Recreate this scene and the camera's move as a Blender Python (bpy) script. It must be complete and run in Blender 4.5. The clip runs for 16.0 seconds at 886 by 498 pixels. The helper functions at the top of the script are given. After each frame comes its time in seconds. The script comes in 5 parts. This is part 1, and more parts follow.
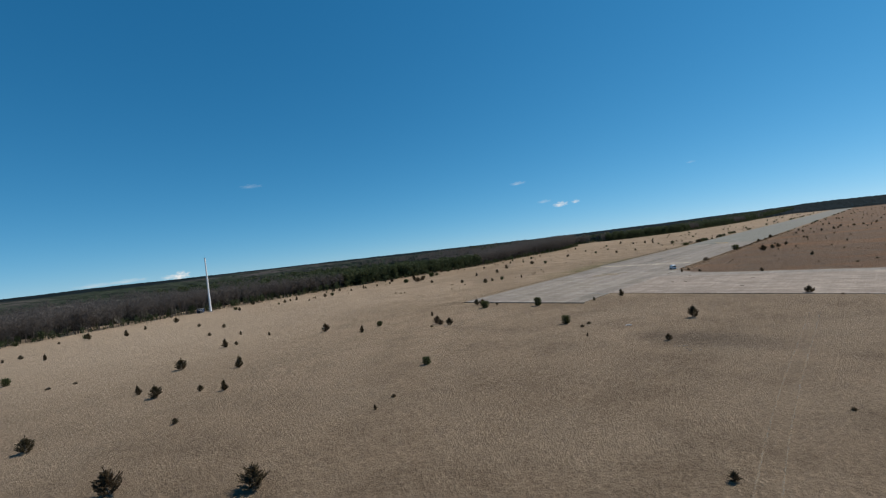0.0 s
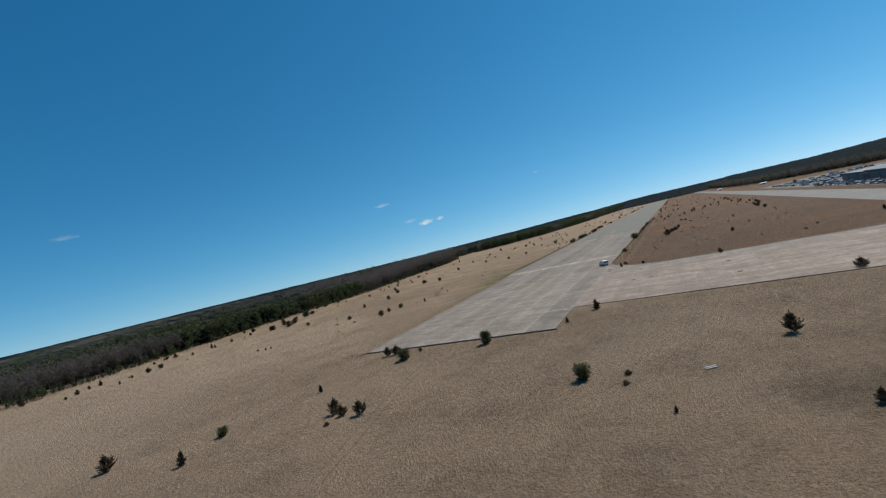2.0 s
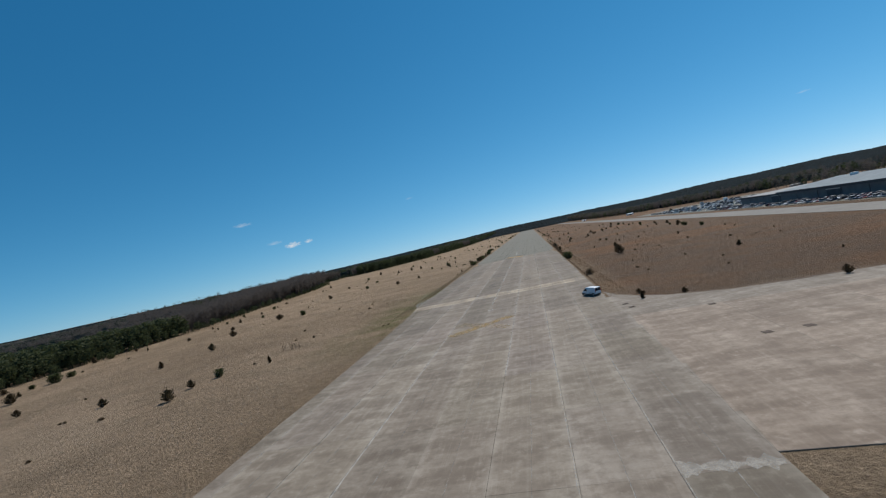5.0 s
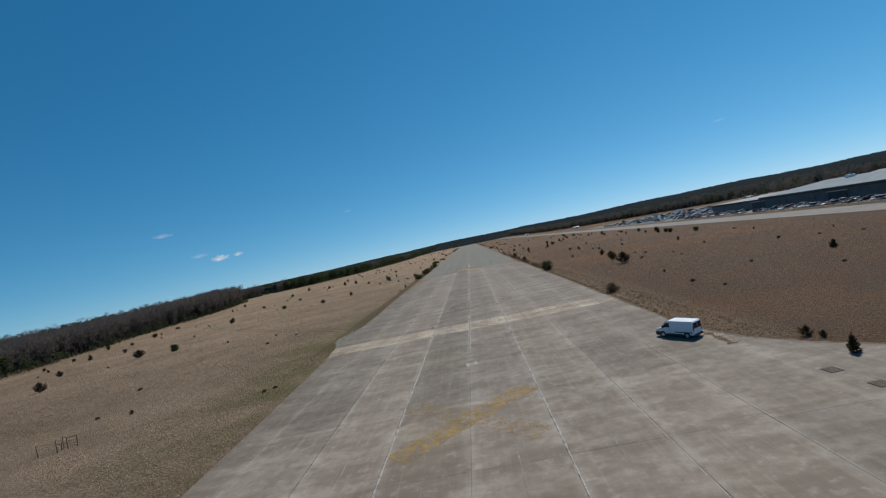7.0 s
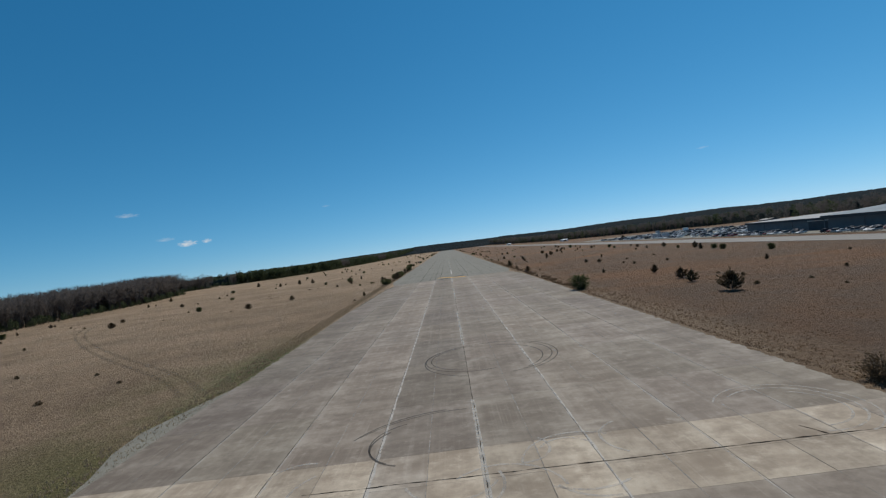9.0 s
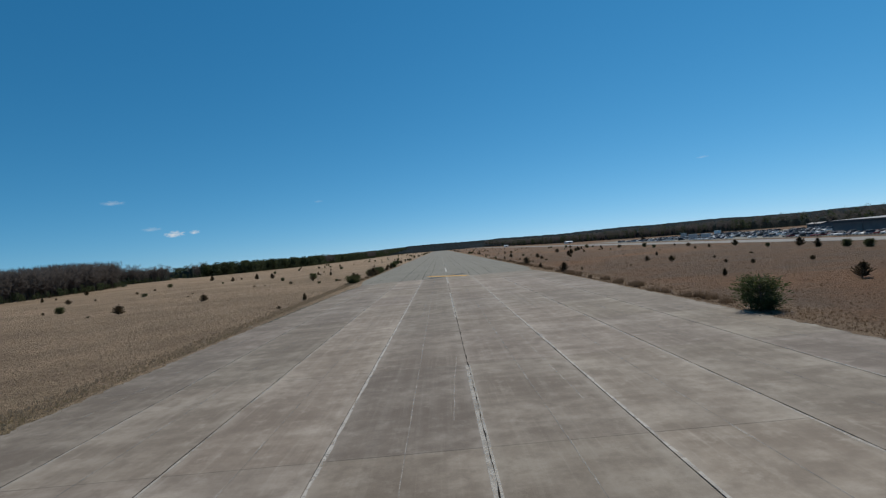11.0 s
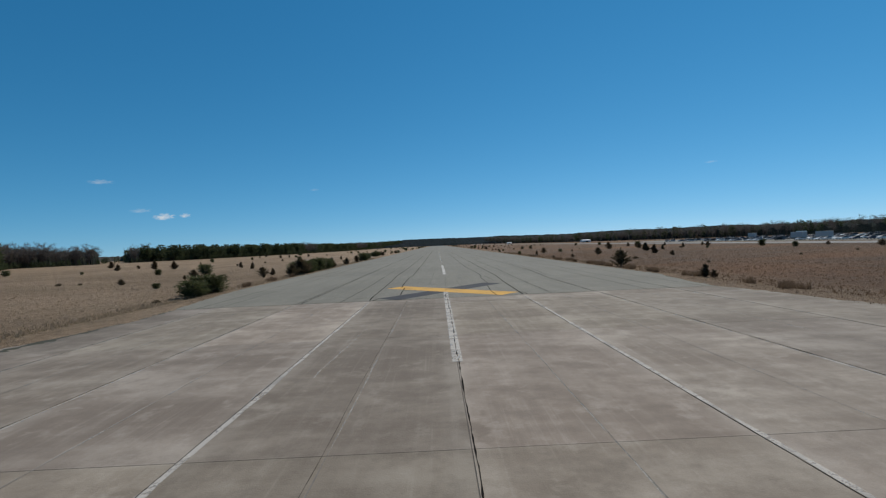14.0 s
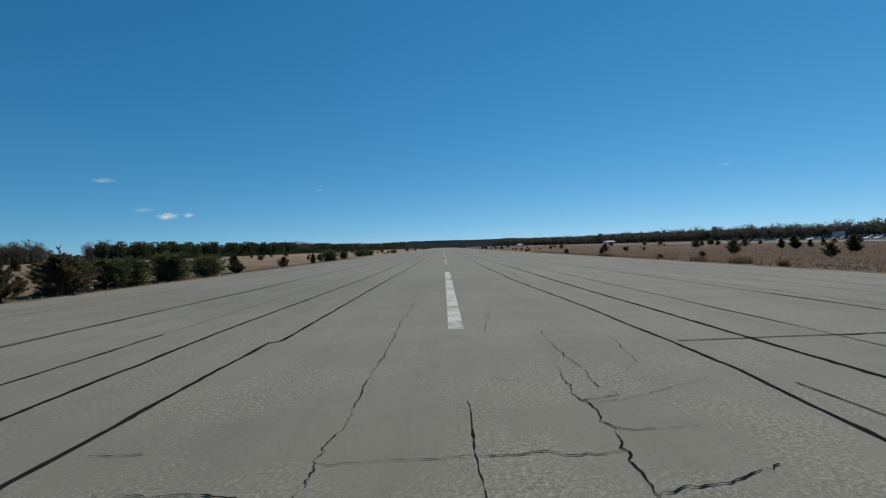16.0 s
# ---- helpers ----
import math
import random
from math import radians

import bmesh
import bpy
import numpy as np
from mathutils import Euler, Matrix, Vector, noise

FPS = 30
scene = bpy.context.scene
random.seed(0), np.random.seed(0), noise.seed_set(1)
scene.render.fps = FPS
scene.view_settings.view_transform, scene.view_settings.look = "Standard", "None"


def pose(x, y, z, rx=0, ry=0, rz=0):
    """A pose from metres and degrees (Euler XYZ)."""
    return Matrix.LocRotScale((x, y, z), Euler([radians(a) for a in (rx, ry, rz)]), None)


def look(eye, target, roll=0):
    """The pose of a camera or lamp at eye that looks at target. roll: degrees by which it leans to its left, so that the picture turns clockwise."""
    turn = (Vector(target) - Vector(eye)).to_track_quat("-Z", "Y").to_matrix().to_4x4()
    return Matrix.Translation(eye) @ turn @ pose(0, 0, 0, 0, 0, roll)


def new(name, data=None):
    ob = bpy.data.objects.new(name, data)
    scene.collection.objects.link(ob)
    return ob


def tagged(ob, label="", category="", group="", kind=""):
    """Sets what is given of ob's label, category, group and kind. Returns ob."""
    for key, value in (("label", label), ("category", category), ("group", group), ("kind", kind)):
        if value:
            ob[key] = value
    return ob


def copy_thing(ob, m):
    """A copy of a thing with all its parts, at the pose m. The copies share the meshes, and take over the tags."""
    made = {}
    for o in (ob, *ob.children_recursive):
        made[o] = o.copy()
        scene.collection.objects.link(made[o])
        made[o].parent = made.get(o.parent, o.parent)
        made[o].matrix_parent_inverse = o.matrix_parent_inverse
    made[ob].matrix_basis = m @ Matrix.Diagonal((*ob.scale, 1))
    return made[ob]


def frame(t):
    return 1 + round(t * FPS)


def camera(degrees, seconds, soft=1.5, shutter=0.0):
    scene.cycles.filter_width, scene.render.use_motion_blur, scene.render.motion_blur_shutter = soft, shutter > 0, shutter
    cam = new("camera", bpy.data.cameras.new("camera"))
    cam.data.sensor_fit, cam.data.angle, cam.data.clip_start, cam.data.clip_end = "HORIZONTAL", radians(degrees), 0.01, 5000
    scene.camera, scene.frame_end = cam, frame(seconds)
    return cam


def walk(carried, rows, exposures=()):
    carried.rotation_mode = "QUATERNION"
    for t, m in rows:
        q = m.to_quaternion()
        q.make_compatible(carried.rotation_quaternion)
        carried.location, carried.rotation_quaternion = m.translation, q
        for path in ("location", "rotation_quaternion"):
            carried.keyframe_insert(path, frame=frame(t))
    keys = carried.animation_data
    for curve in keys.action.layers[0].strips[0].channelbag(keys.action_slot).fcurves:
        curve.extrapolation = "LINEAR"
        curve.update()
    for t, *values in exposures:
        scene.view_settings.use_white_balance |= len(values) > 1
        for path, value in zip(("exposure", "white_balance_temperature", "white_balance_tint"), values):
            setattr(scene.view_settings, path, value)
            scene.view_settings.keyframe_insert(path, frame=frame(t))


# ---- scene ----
cam = camera(88.2, 16.0, soft=1.25)
# seconds, eye, target, lean
PATH = [
    (0, (107.744, -139.592, 24.706), (106.359, -138.149, 24.698), -6.36),
    (0.5, (94.542, -130.019, 24.165), (93.244, -128.498, 24.161), -8.32),
    (1, (82.369, -119.317, 24.225), (81.161, -117.723, 24.224), -9.38),
    (1.5, (70.971, -107.494, 24.186), (69.900, -105.805, 24.185), -11.53),
    (2, (60.549, -94.916, 24.094), (59.628, -93.140, 24.090), -13.57),
    (2.5, (51.204, -81.535, 23.705), (50.401, -79.703, 23.700), -13.69),
    (3, (42.865, -67.222, 23.447), (42.078, -65.383, 23.443), -11.20),
    (3.5, (35.042, -52.490, 22.973), (34.300, -50.633, 22.965), -10.34),
    (4, (28.118, -37.877, 22.349), (27.500, -35.975, 22.336), -11.80),
    (4.5, (21.662, -23.389, 21.393), (21.182, -21.448, 21.380), -12.94),
    (4.7, (19.064, -17.194, 21.238), (18.628, -15.243, 21.221), -12.72),
    (6.8, (4.392, 48.160, 17.917), (4.239, 50.154, 17.907), -11.67),
    (7, (3.397, 54.586, 17.481), (3.282, 56.583, 17.471), -11.79),
    (7.5, (1.639, 71.303, 16.748), (1.596, 73.303, 16.738), -11.55),
    (8, (0.252, 88.064, 15.890), (0.263, 90.064, 15.888), -10.71),
    (8.5, (-0.306, 105.026, 15.384), (-0.321, 107.026, 15.388), -8.12),
    (9, (-0.673, 121.806, 14.787), (-0.688, 123.806, 14.782), -7.20),
    (9.2, (-0.879, 128.124, 14.359), (-0.882, 130.123, 14.353), -7.07),
    (11.3, (-1.374, 200.944, 8.878), (-1.367, 202.944, 8.877), -4.40),
    (11.5, (-1.359, 207.772, 8.688), (-1.358, 209.772, 8.680), -3.90),
    (12, (-1.139, 224.530, 8.025), (-1.154, 226.530, 8.009), -3.10),
    (12.5, (-0.906, 241.329, 7.251), (-0.919, 243.329, 7.235), -2.70),
    (13, (-0.978, 258.062, 6.440), (-0.968, 260.061, 6.419), -2.80),
    (13.5, (-0.872, 274.638, 5.999), (-0.841, 276.637, 5.971), -2.70),
    (14, (-0.670, 291.116, 5.398), (-0.646, 293.115, 5.378), -2.50),
    (14.5, (-0.757, 307.349, 4.788), (-0.727, 309.349, 4.764), -2.40),
    (15, (-0.395, 323.602, 3.754), (-0.377, 325.602, 3.732), -2.52),
    (15.3, (-0.364, 333.607, 3.075), (-0.348, 335.607, 3.064), -2.20),
    (15.5, (-0.289, 340.676, 2.95), (-0.276, 342.676, 2.943), -2.00),
    (16, (0.050, 357.200, 2.850), (0.047, 359.200, 2.842), -2.00),
]
walk(cam, [(t, look(eye, target, roll)) for t, eye, target, roll in PATH], exposures=((0.0, 0.10), (4.5, 0.02), (7.0, -0.10), (16.0, -0.10)))

# ---- sky and sun ----
SUN_AZ, SUN_EL = 60.0, 54.0          # degrees: towards the sun, anticlockwise from +x; above the horizon
sky_world = bpy.data.worlds.new("sky")
scene.world = sky_world
sky_world.use_nodes = True
nt = sky_world.node_tree
sky = nt.nodes.new("ShaderNodeTexSky")
sky.sky_type = "NISHITA"
sky.sun_disc = False
sky.sun_elevation, sky.sun_rotation = radians(SUN_EL), radians(90 - SUN_AZ)
sky.altitude, sky.air_density, sky.dust_density, sky.ozone_density = 60, 0.6, 0.0, 4.0
# a clear, dry horizon: the pale band lies lower than the sky model puts it
aim, lift, unit = nt.nodes.new("ShaderNodeTexCoord"), nt.nodes.new("ShaderNodeMapping"), nt.nodes.new("ShaderNodeVectorMath")
lift.inputs["Location"].default_value, lift.inputs["Scale"].default_value = (0, 0, 0.034), (1, 1, 0.966)
unit.operation = "NORMALIZE"
nt.links.new(aim.outputs["Generated"], lift.inputs["Vector"])
nt.links.new(lift.outputs[0], unit.inputs[0])
nt.links.new(unit.outputs[0], sky.inputs["Vector"])
# brighter towards the sun's quarter
side, span = nt.nodes.new("ShaderNodeSeparateXYZ"), nt.nodes.new("ShaderNodeMath")
span.operation = "MULTIPLY_ADD"
span.inputs[1].default_value, span.inputs[2].default_value = 0.13, 1.06
nt.links.new(aim.outputs["Generated"], side.inputs[0])
nt.links.new(side.outputs[0], span.inputs[0])
# the camera's rendering of that sky: deeper blue overhead, paler towards the horizon
split, merge = nt.nodes.new("ShaderNodeSeparateColor"), nt.nodes.new("ShaderNodeCombineColor")
nt.links.new(sky.outputs[0], split.inputs[0])
for k, (power, gain) in enumerate(((1.46, 0.318), (0.81, 1.18), (0.68, 1.715))):
    p, g = nt.nodes.new("ShaderNodeMath"), nt.nodes.new("ShaderNodeMath")
    p.operation, g.operation = "POWER", "MULTIPLY"
    p.inputs[1].default_value, g.inputs[1].default_value = power, gain
    nt.links.new(split.outputs[k], p.inputs[0])
    nt.links.new(p.outputs[0], g.inputs[0])
    q = nt.nodes.new("ShaderNodeMath")
    q.operation = "MULTIPLY"
    nt.links.new(g.outputs[0], q.inputs[0])
    nt.links.new(span.outputs[0], q.inputs[1])
    nt.links.new(q.outputs[0], merge.inputs[k])
nt.nodes["Background"].inputs["Strength"].default_value = 0.10
nt.links.new(merge.outputs[0], nt.nodes["Background"].inputs["Color"])
sun_data = bpy.data.lights.new("sun", "SUN")
sun_data.energy, sun_data.angle, sun_data.color = 5.0, radians(0.53), (1.0, 0.94, 0.85)
sun = new("sun", sun_data)
toward = Vector((math.cos(radians(SUN_AZ)) * math.cos(radians(SUN_EL)), math.sin(radians(SUN_AZ)) * math.cos(radians(SUN_EL)), math.sin(radians(SUN_EL))))
sun.matrix_world = look(toward * 500, (0, 0, 0))


# ---- materials ----
class Net:
    """A small wrapper that builds node trees."""
    def __init__(self, name):
        self.m = bpy.data.materials.new(name)
        self.m.use_nodes = True
        self.t = self.m.node_tree
        self.b = self.t.nodes["Principled BSDF"]

    def node(self, kind, **inputs):
        n = self.t.nodes.new("ShaderNode" + kind)
        for k, v in inputs.items():
            self.put(n, k, v)
        return n

    def put(self, n, k, v):
        s = n.inputs[int(k[1:])] if k[0] == "i" and k[1:].isdigit() else n.inputs[k.replace("_", " ")]
        if isinstance(v, bpy.types.NodeSocket):
            self.t.links.new(v, s)
        else:
            s.default_value = v

    def place(self, stretch=(1, 1, 1), local=False):
        src = self.node("TexCoord").outputs["Object"] if local else self.node("NewGeometry").outputs["Position"]
        mp = self.node("Mapping", Vector=src)
        mp.inputs["Scale"].default_value = stretch
        return mp.outputs[0]

    def noise(self, where, scale, detail=4, rough=0.6):
        return self.node("TexNoise", Vector=where, Scale=scale, Detail=detail, Roughness=rough).outputs[0]

    def band(self, fac, a, b, lo=0.0, hi=1.0):
        n = self.node("MapRange", Value=fac, From_Min=a, From_Max=b, To_Min=lo, To_Max=hi)
        return n.outputs[0]

    def mix(self, fac, a, b, how="MIX"):
        n = self.t.nodes.new("ShaderNodeMix")
        n.data_type, n.blend_type = "RGBA", how
        for s, v in ((n.inputs[0], fac), (n.inputs[6], a), (n.inputs[7], b)):
            if isinstance(v, bpy.types.NodeSocket):
                self.t.links.new(v, s)
            else:
                s.default_value = (*v, 1) if isinstance(v, tuple) and len(v) == 3 else v
        return n.outputs[2]

    def math(self, op, a, b=0.0):
        n = self.node("Math", i0=a, i1=b)
        n.operation = op
        return n.outputs[0]

    def bump(self, height, strength, dist):
        n = self.node("Bump", Height=height, Strength=strength, Distance=dist)
        self.t.links.new(n.outputs[0], self.b.inputs["Normal"])

    def end(self, color, rough=0.9, metal=0.0, spec=0.3):
        self.put(self.b, "Base_Color", (*color, 1) if isinstance(color, tuple) and len(color) == 3 else color)
        self.put(self.b, "Roughness", rough)
        self.put(self.b, "Metallic", metal)
        self.put(self.b, "Specular_IOR_Level", spec)
        return self.m


def plain(name, color, rough=0.7, metal=0.0, wear=0.12, scale=3.0, spec=0.4):
    """Paint, metal, plastic: one colour with faint dirt."""
    n = Net(name)
    f = n.noise(n.place(local=True), scale, 5)
    g = n.noise(n.place(local=True), scale * 14, 3)
    c = n.mix(n.band(f, 0.35, 0.7), tuple(v * (1 + wear) for v in color), tuple(v * (1 - wear) for v in color))
    c = n.mix(n.band(g, 0.4, 0.7, 0.0, wear), c, tuple(v * 0.6 for v in color))
    return n.end(c, n.band(f, 0.3, 0.7, rough * 0.9, min(1, rough * 1.1)), metal, spec)


def foliage(name, a, b, c):
    n = Net(name)
    isl = n.node("NewGeometry").outputs["Random Per Island"]
    rnd = n.node("ObjectInfo").outputs["Random"]
    col = n.mix(isl, a, b)
    col = n.mix(n.band(rnd, 0.0, 1.0, 0.0, 0.55), col, c)
    n.end(col, 0.75, spec=0.2)
    back, both = n.node("BsdfTranslucent", Color=col), n.node("MixShader")
    both.inputs[0].default_value = 0.4
    n.t.links.new(n.b.outputs[0], both.inputs[1])
    n.t.links.new(back.outputs[0], both.inputs[2])
    n.t.links.new(both.outputs[0], n.t.nodes["Material Output"].inputs["Surface"])
    return n.m


def blades(name, a, b, c):
    """Thin dead grass: light passes through it."""
    n = Net(name)
    isl = n.node("NewGeometry").outputs["Random Per Island"]
    col = n.mix(n.band(isl, 0, 1, 0, 0.5), n.mix(isl, a, b), c)
    face, back, both = n.node("BsdfDiffuse", Color=col), n.node("BsdfTranslucent", Color=col), n.node("MixShader")
    both.inputs[0].default_value = 0.5
    n.t.links.new(face.outputs[0], both.inputs[1])
    n.t.links.new(back.outputs[0], both.inputs[2])
    n.t.links.new(both.outputs[0], n.t.nodes["Material Output"].inputs["Surface"])
    return n.m


def dry_grass():
    n = Net("dry_grass")
    p = n.place()
    big, mid, small, fine = n.noise(p, 0.011, 5), n.noise(p, 0.07, 5, 0.65), n.noise(p, 0.55, 5, 0.7), n.noise(p, 2.6, 4, 0.75)
    blade = n.noise(p, 9.0, 3, 0.8)
    c = n.mix(n.band(big, 0.38, 0.62), (0.215, 0.160, 0.105), (0.30, 0.228, 0.155))
    c = n.mix(n.band(mid, 0.44, 0.64, 0.0, 0.85), c, (0.175, 0.130, 0.085))
    wide = n.noise(p, 0.028, 4, 0.6)
    c = n.mix(n.band(wide, 0.50, 0.64, 0.0, 0.45), c, (0.33, 0.262, 0.185))
    c = n.mix(n.band(small, 0.45, 0.75, 0.0, 0.65), c, (0.34, 0.268, 0.185))
    # the field between the pavements is redder bluestem
    xyz = n.node("SeparateXYZ", Vector=p)
    inside = n.math("MULTIPLY", n.band(n.math("ADD", xyz.outputs[0], n.math("MULTIPLY", big, 14.0)), 34, 46), n.band(n.math("ADD", xyz.outputs[1], n.math("MULTIPLY", mid, 20.0)), 92, 104))
    red = n.mix(n.band(mid, 0.42, 0.66), (0.100, 0.068, 0.045), (0.132, 0.074, 0.038))
    rusty = n.noise(n.place((0.011, 0.022, 1)), 1.0, 5, 0.65)
    red = n.mix(n.band(rusty, 0.50, 0.64, 0.0, 0.8), red, (0.175, 0.086, 0.036))
    c = n.mix(n.math("MULTIPLY", inside, 0.85), c, red)
    # greener strip beside the concrete, west
    gx = n.math("MULTIPLY", n.math("MULTIPLY", n.band(n.math("ADD", xyz.outputs[0], n.math("MULTIPLY", mid, 16.0)), -44, -24), n.band(xyz.outputs[0], -26, -30)), n.band(n.math("ABSOLUTE", n.math("SUBTRACT", xyz.outputs[1], 160.0)), 75, 25))
    c = n.mix(n.math("MULTIPLY", gx, n.band(mid, 0.36, 0.55, 0.0, 0.9)), c, (0.132, 0.128, 0.052))
    lush = n.math("MULTIPLY", n.math("MULTIPLY", n.band(xyz.outputs[0], -39, -34), n.band(xyz.outputs[0], -26, -30)), n.band(n.math("ABSOLUTE", n.math("SUBTRACT", xyz.outputs[1], 192.0)), 26, 6))
    c = n.mix(n.math("MULTIPLY", lush, n.band(small, 0.36, 0.6, 0.2, 0.9)), c, (0.085, 0.115, 0.04))
    # sunlight scattered by the blades put into the colour: southern field darker eastward
    south = n.math("MULTIPLY", n.band(n.math("ADD", xyz.outputs[1], n.math("MULTIPLY", mid, 40.0)), 60, 10), n.band(n.math("ADD", xyz.outputs[0], n.math("MULTIPLY", big, 60.0)), -60, 60))
    c = n.mix(n.math("MULTIPLY", south, 0.2), c, (0.165, 0.125, 0.086))
    pale = n.math("MULTIPLY", n.band(xyz.outputs[1], -15, -75), n.band(n.math("ADD", xyz.outputs[0], n.math("MULTIPLY", big, 80.0)), 90, -20))
    c = n.mix(n.math("MULTIPLY", pale, 0.55), c, (0.40, 0.318, 0.226))
    west = n.math("MULTIPLY", n.band(n.math("ADD", xyz.outputs[0], n.math("MULTIPLY", big, 60.0)), 0, -70), n.band(xyz.outputs[1], 130, 10))
    c = n.mix(n.math("MULTIPLY", west, 0.45), c, (0.40, 0.325, 0.24))
    # scorched patch in the southern field
    dx, dy = n.math("SUBTRACT", xyz.outputs[0], 80.5), n.math("SUBTRACT", xyz.outputs[1], -36.0)
    far = n.math("ADD", n.math("ADD", n.math("MULTIPLY", n.math("MULTIPLY", dx, dx), 0.004), n.math("MULTIPLY", n.math("MULTIPLY", dy, dy), 0.02)), n.math("MULTIPLY", small, 2.0))
    c = n.mix(n.band(far, 2.4, 1.0, 0.0, 0.55), c, (0.085, 0.068, 0.05))
    # shade between clumps put into the colour: low spots darker, high ones paler
    clump = n.band(fine, 0.36, 0.66)
    lump = n.noise(p, 1.15, 4, 0.7)
    c = n.mix(n.band(lump, 0.50, 0.36, 0.0, 0.3), c, (0.58, 0.56, 0.54), "MULTIPLY")
    c = n.mix(n.band(lump, 0.54, 0.68, 0.0, 0.45), c, (1.4, 1.42, 1.45), "MULTIPLY")
    c = n.mix(n.band(fine, 0.48, 0.34, 0.0, 0.75), c, (0.46, 0.44, 0.42), "MULTIPLY")
    c = n.mix(n.band(fine, 0.55, 0.70, 0.0, 0.7), c, (1.48, 1.50, 1.53), "MULTIPLY")
    c = n.mix(n.band(blade, 0.48, 0.34, 0.0, 0.4), c, (0.12, 0.088, 0.06))
    c = n.mix(1.0, c, (0.895, 0.855, 0.825), "MULTIPLY")
    n.bump(n.math("ADD", n.math("ADD", n.math("MULTIPLY", clump, 0.9), n.math("MULTIPLY", lump, 0.9)), n.math("MULTIPLY", blade, 0.25)), 1.0, 0.28)
    return n.end(c, 0.95, spec=0.15)


def concrete():
    n = Net("concrete")
    p = n.place()
    tint = n.node("ObjectInfo").outputs["Color"]
    rnd = n.node("ObjectInfo").outputs["Random"]
    big, mid, blot = n.noise(p, 0.09, 5, 0.6), n.noise(p, 0.8, 5, 0.7), n.noise(p, 0.35, 6, 0.65)
    streak = n.noise(n.place((0.15, 0.8, 1)), 1.0, 5, 0.62)
    broad = n.noise(n.place((0.09, 0.24, 1)), 1.0, 5, 0.6)
    scrape = n.noise(n.place((5.0, 0.12, 1)), 1.0, 3, 0.6)
    run = n.noise(n.place((1.6, 0.03, 1)), 1.0, 4, 0.6)
    fine = n.noise(p, 18, 3, 0.7)
    c = n.mix(n.band(big, 0.38, 0.62), (0.262, 0.226, 0.190), (0.355, 0.318, 0.275))
    c = n.mix(n.band(streak, 0.47, 0.66, 0.0, 0.42), c, (0.178, 0.148, 0.122))
    c = n.mix(n.band(broad, 0.46, 0.60, 0.0, 0.75), c, (0.172, 0.140, 0.113))
    c = n.mix(n.band(broad, 0.44, 0.34, 0.0, 0.5), c, (0.40, 0.365, 0.32))
    c = n.mix(n.band(run, 0.5, 0.70, 0.0, 0.35), c, (0.40, 0.37, 0.33))
    c = n.mix(n.band(scrape, 0.58, 0.72, 0.0, 0.35), c, (0.42, 0.39, 0.35))
    c = n.mix(n.band(blot, 0.52, 0.66, 0.0, 0.7), c, (0.185, 0.155, 0.128))
    c = n.mix(n.band(mid, 0.48, 0.66, 0.0, 0.6), c, (0.175, 0.148, 0.124))
    c = n.mix(n.band(mid, 0.46, 0.30, 0.0, 0.55), c, (0.44, 0.41, 0.37))
    # cleaner, paler strips beside the lengthwise joints, broken up by staining
    lane = n.math("ABSOLUTE", n.math("SUBTRACT", n.math("FRACT", n.math("DIVIDE", n.node("SeparateXYZ", Vector=p).outputs[0], 7.62)), 0.5))
    c = n.mix(n.math("MULTIPLY", n.band(lane, 0.38, 0.5, 0.0, 0.5), n.math("MULTIPLY", n.band(blot, 0.62, 0.42), n.band(n.math("ABSOLUTE", n.node("SeparateXYZ", Vector=p).outputs[0]), 31.0, 30.4))), c, (0.43, 0.40, 0.36))
    c = n.mix(n.math("MULTIPLY", n.band(lane, 0.30, 0.05, 0.0, 0.4), n.band(big, 0.40, 0.60)), c, (0.17, 0.14, 0.115))
    c = n.mix(1.0, c, (0.668, 0.655, 0.632), "MULTIPLY")
    c = n.mix(1.0, c, tint, "MULTIPLY")
    c = n.mix(1.0, c, n.band(rnd, 0, 1, 0.95, 1.05), "MULTIPLY")
    c = n.mix(n.band(fine, 0.45, 0.68, 0.0, 0.35), c, (0.15, 0.13, 0.11))
    n.bump(n.math("ADD", fine, mid), 0.4, 0.03)
    return n.end(c, 0.88, spec=0.3)


def asphalt(name, a, b):
    n = Net(name)
    p = n.place()
    big, mid, fine = n.noise(p, 0.05, 5), n.noise(p, 1.1, 5, 0.7), n.noise(p, 45, 3, 0.8)
    run = n.noise(n.place((0.9, 0.02, 1)), 1.0, 4, 0.6)
    c = n.mix(n.band(big, 0.35, 0.65), a, b)
    c = n.mix(n.band(run, 0.45, 0.75, 0.0, 0.45), c, tuple(v * 0.78 for v in a))
    c = n.mix(n.band(mid, 0.5, 0.75, 0.0, 0.35), c, tuple(v * 0.75 for v in a))
    c = n.mix(n.band(fine, 0.55, 0.75, 0.0, 0.35), c, tuple(v * 1.7 for v in b))
    c = n.mix(n.band(fine, 0.42, 0.28, 0.0, 0.4), c, tuple(v * 0.45 for v in a))
    grit, worn = n.noise(p, 14, 4, 0.85), n.noise(p, 0.35, 4, 0.6)
    c = n.mix(n.math("MULTIPLY", n.band(grit, 0.50, 0.62, 0.0, 0.7), n.band(worn, 0.44, 0.58, 0.15, 1.0)), c, tuple(v * 1.75 for v in b))
    c = n.mix(n.math("MULTIPLY", n.band(grit, 0.46, 0.36, 0.0, 0.7), n.band(worn, 0.44, 0.58, 0.15, 1.0)), c, tuple(v * 0.45 for v in a))
    n.bump(n.math("ADD", fine, mid), 0.4, 0.02)
    return n.end(c, 0.9, spec=0.25)


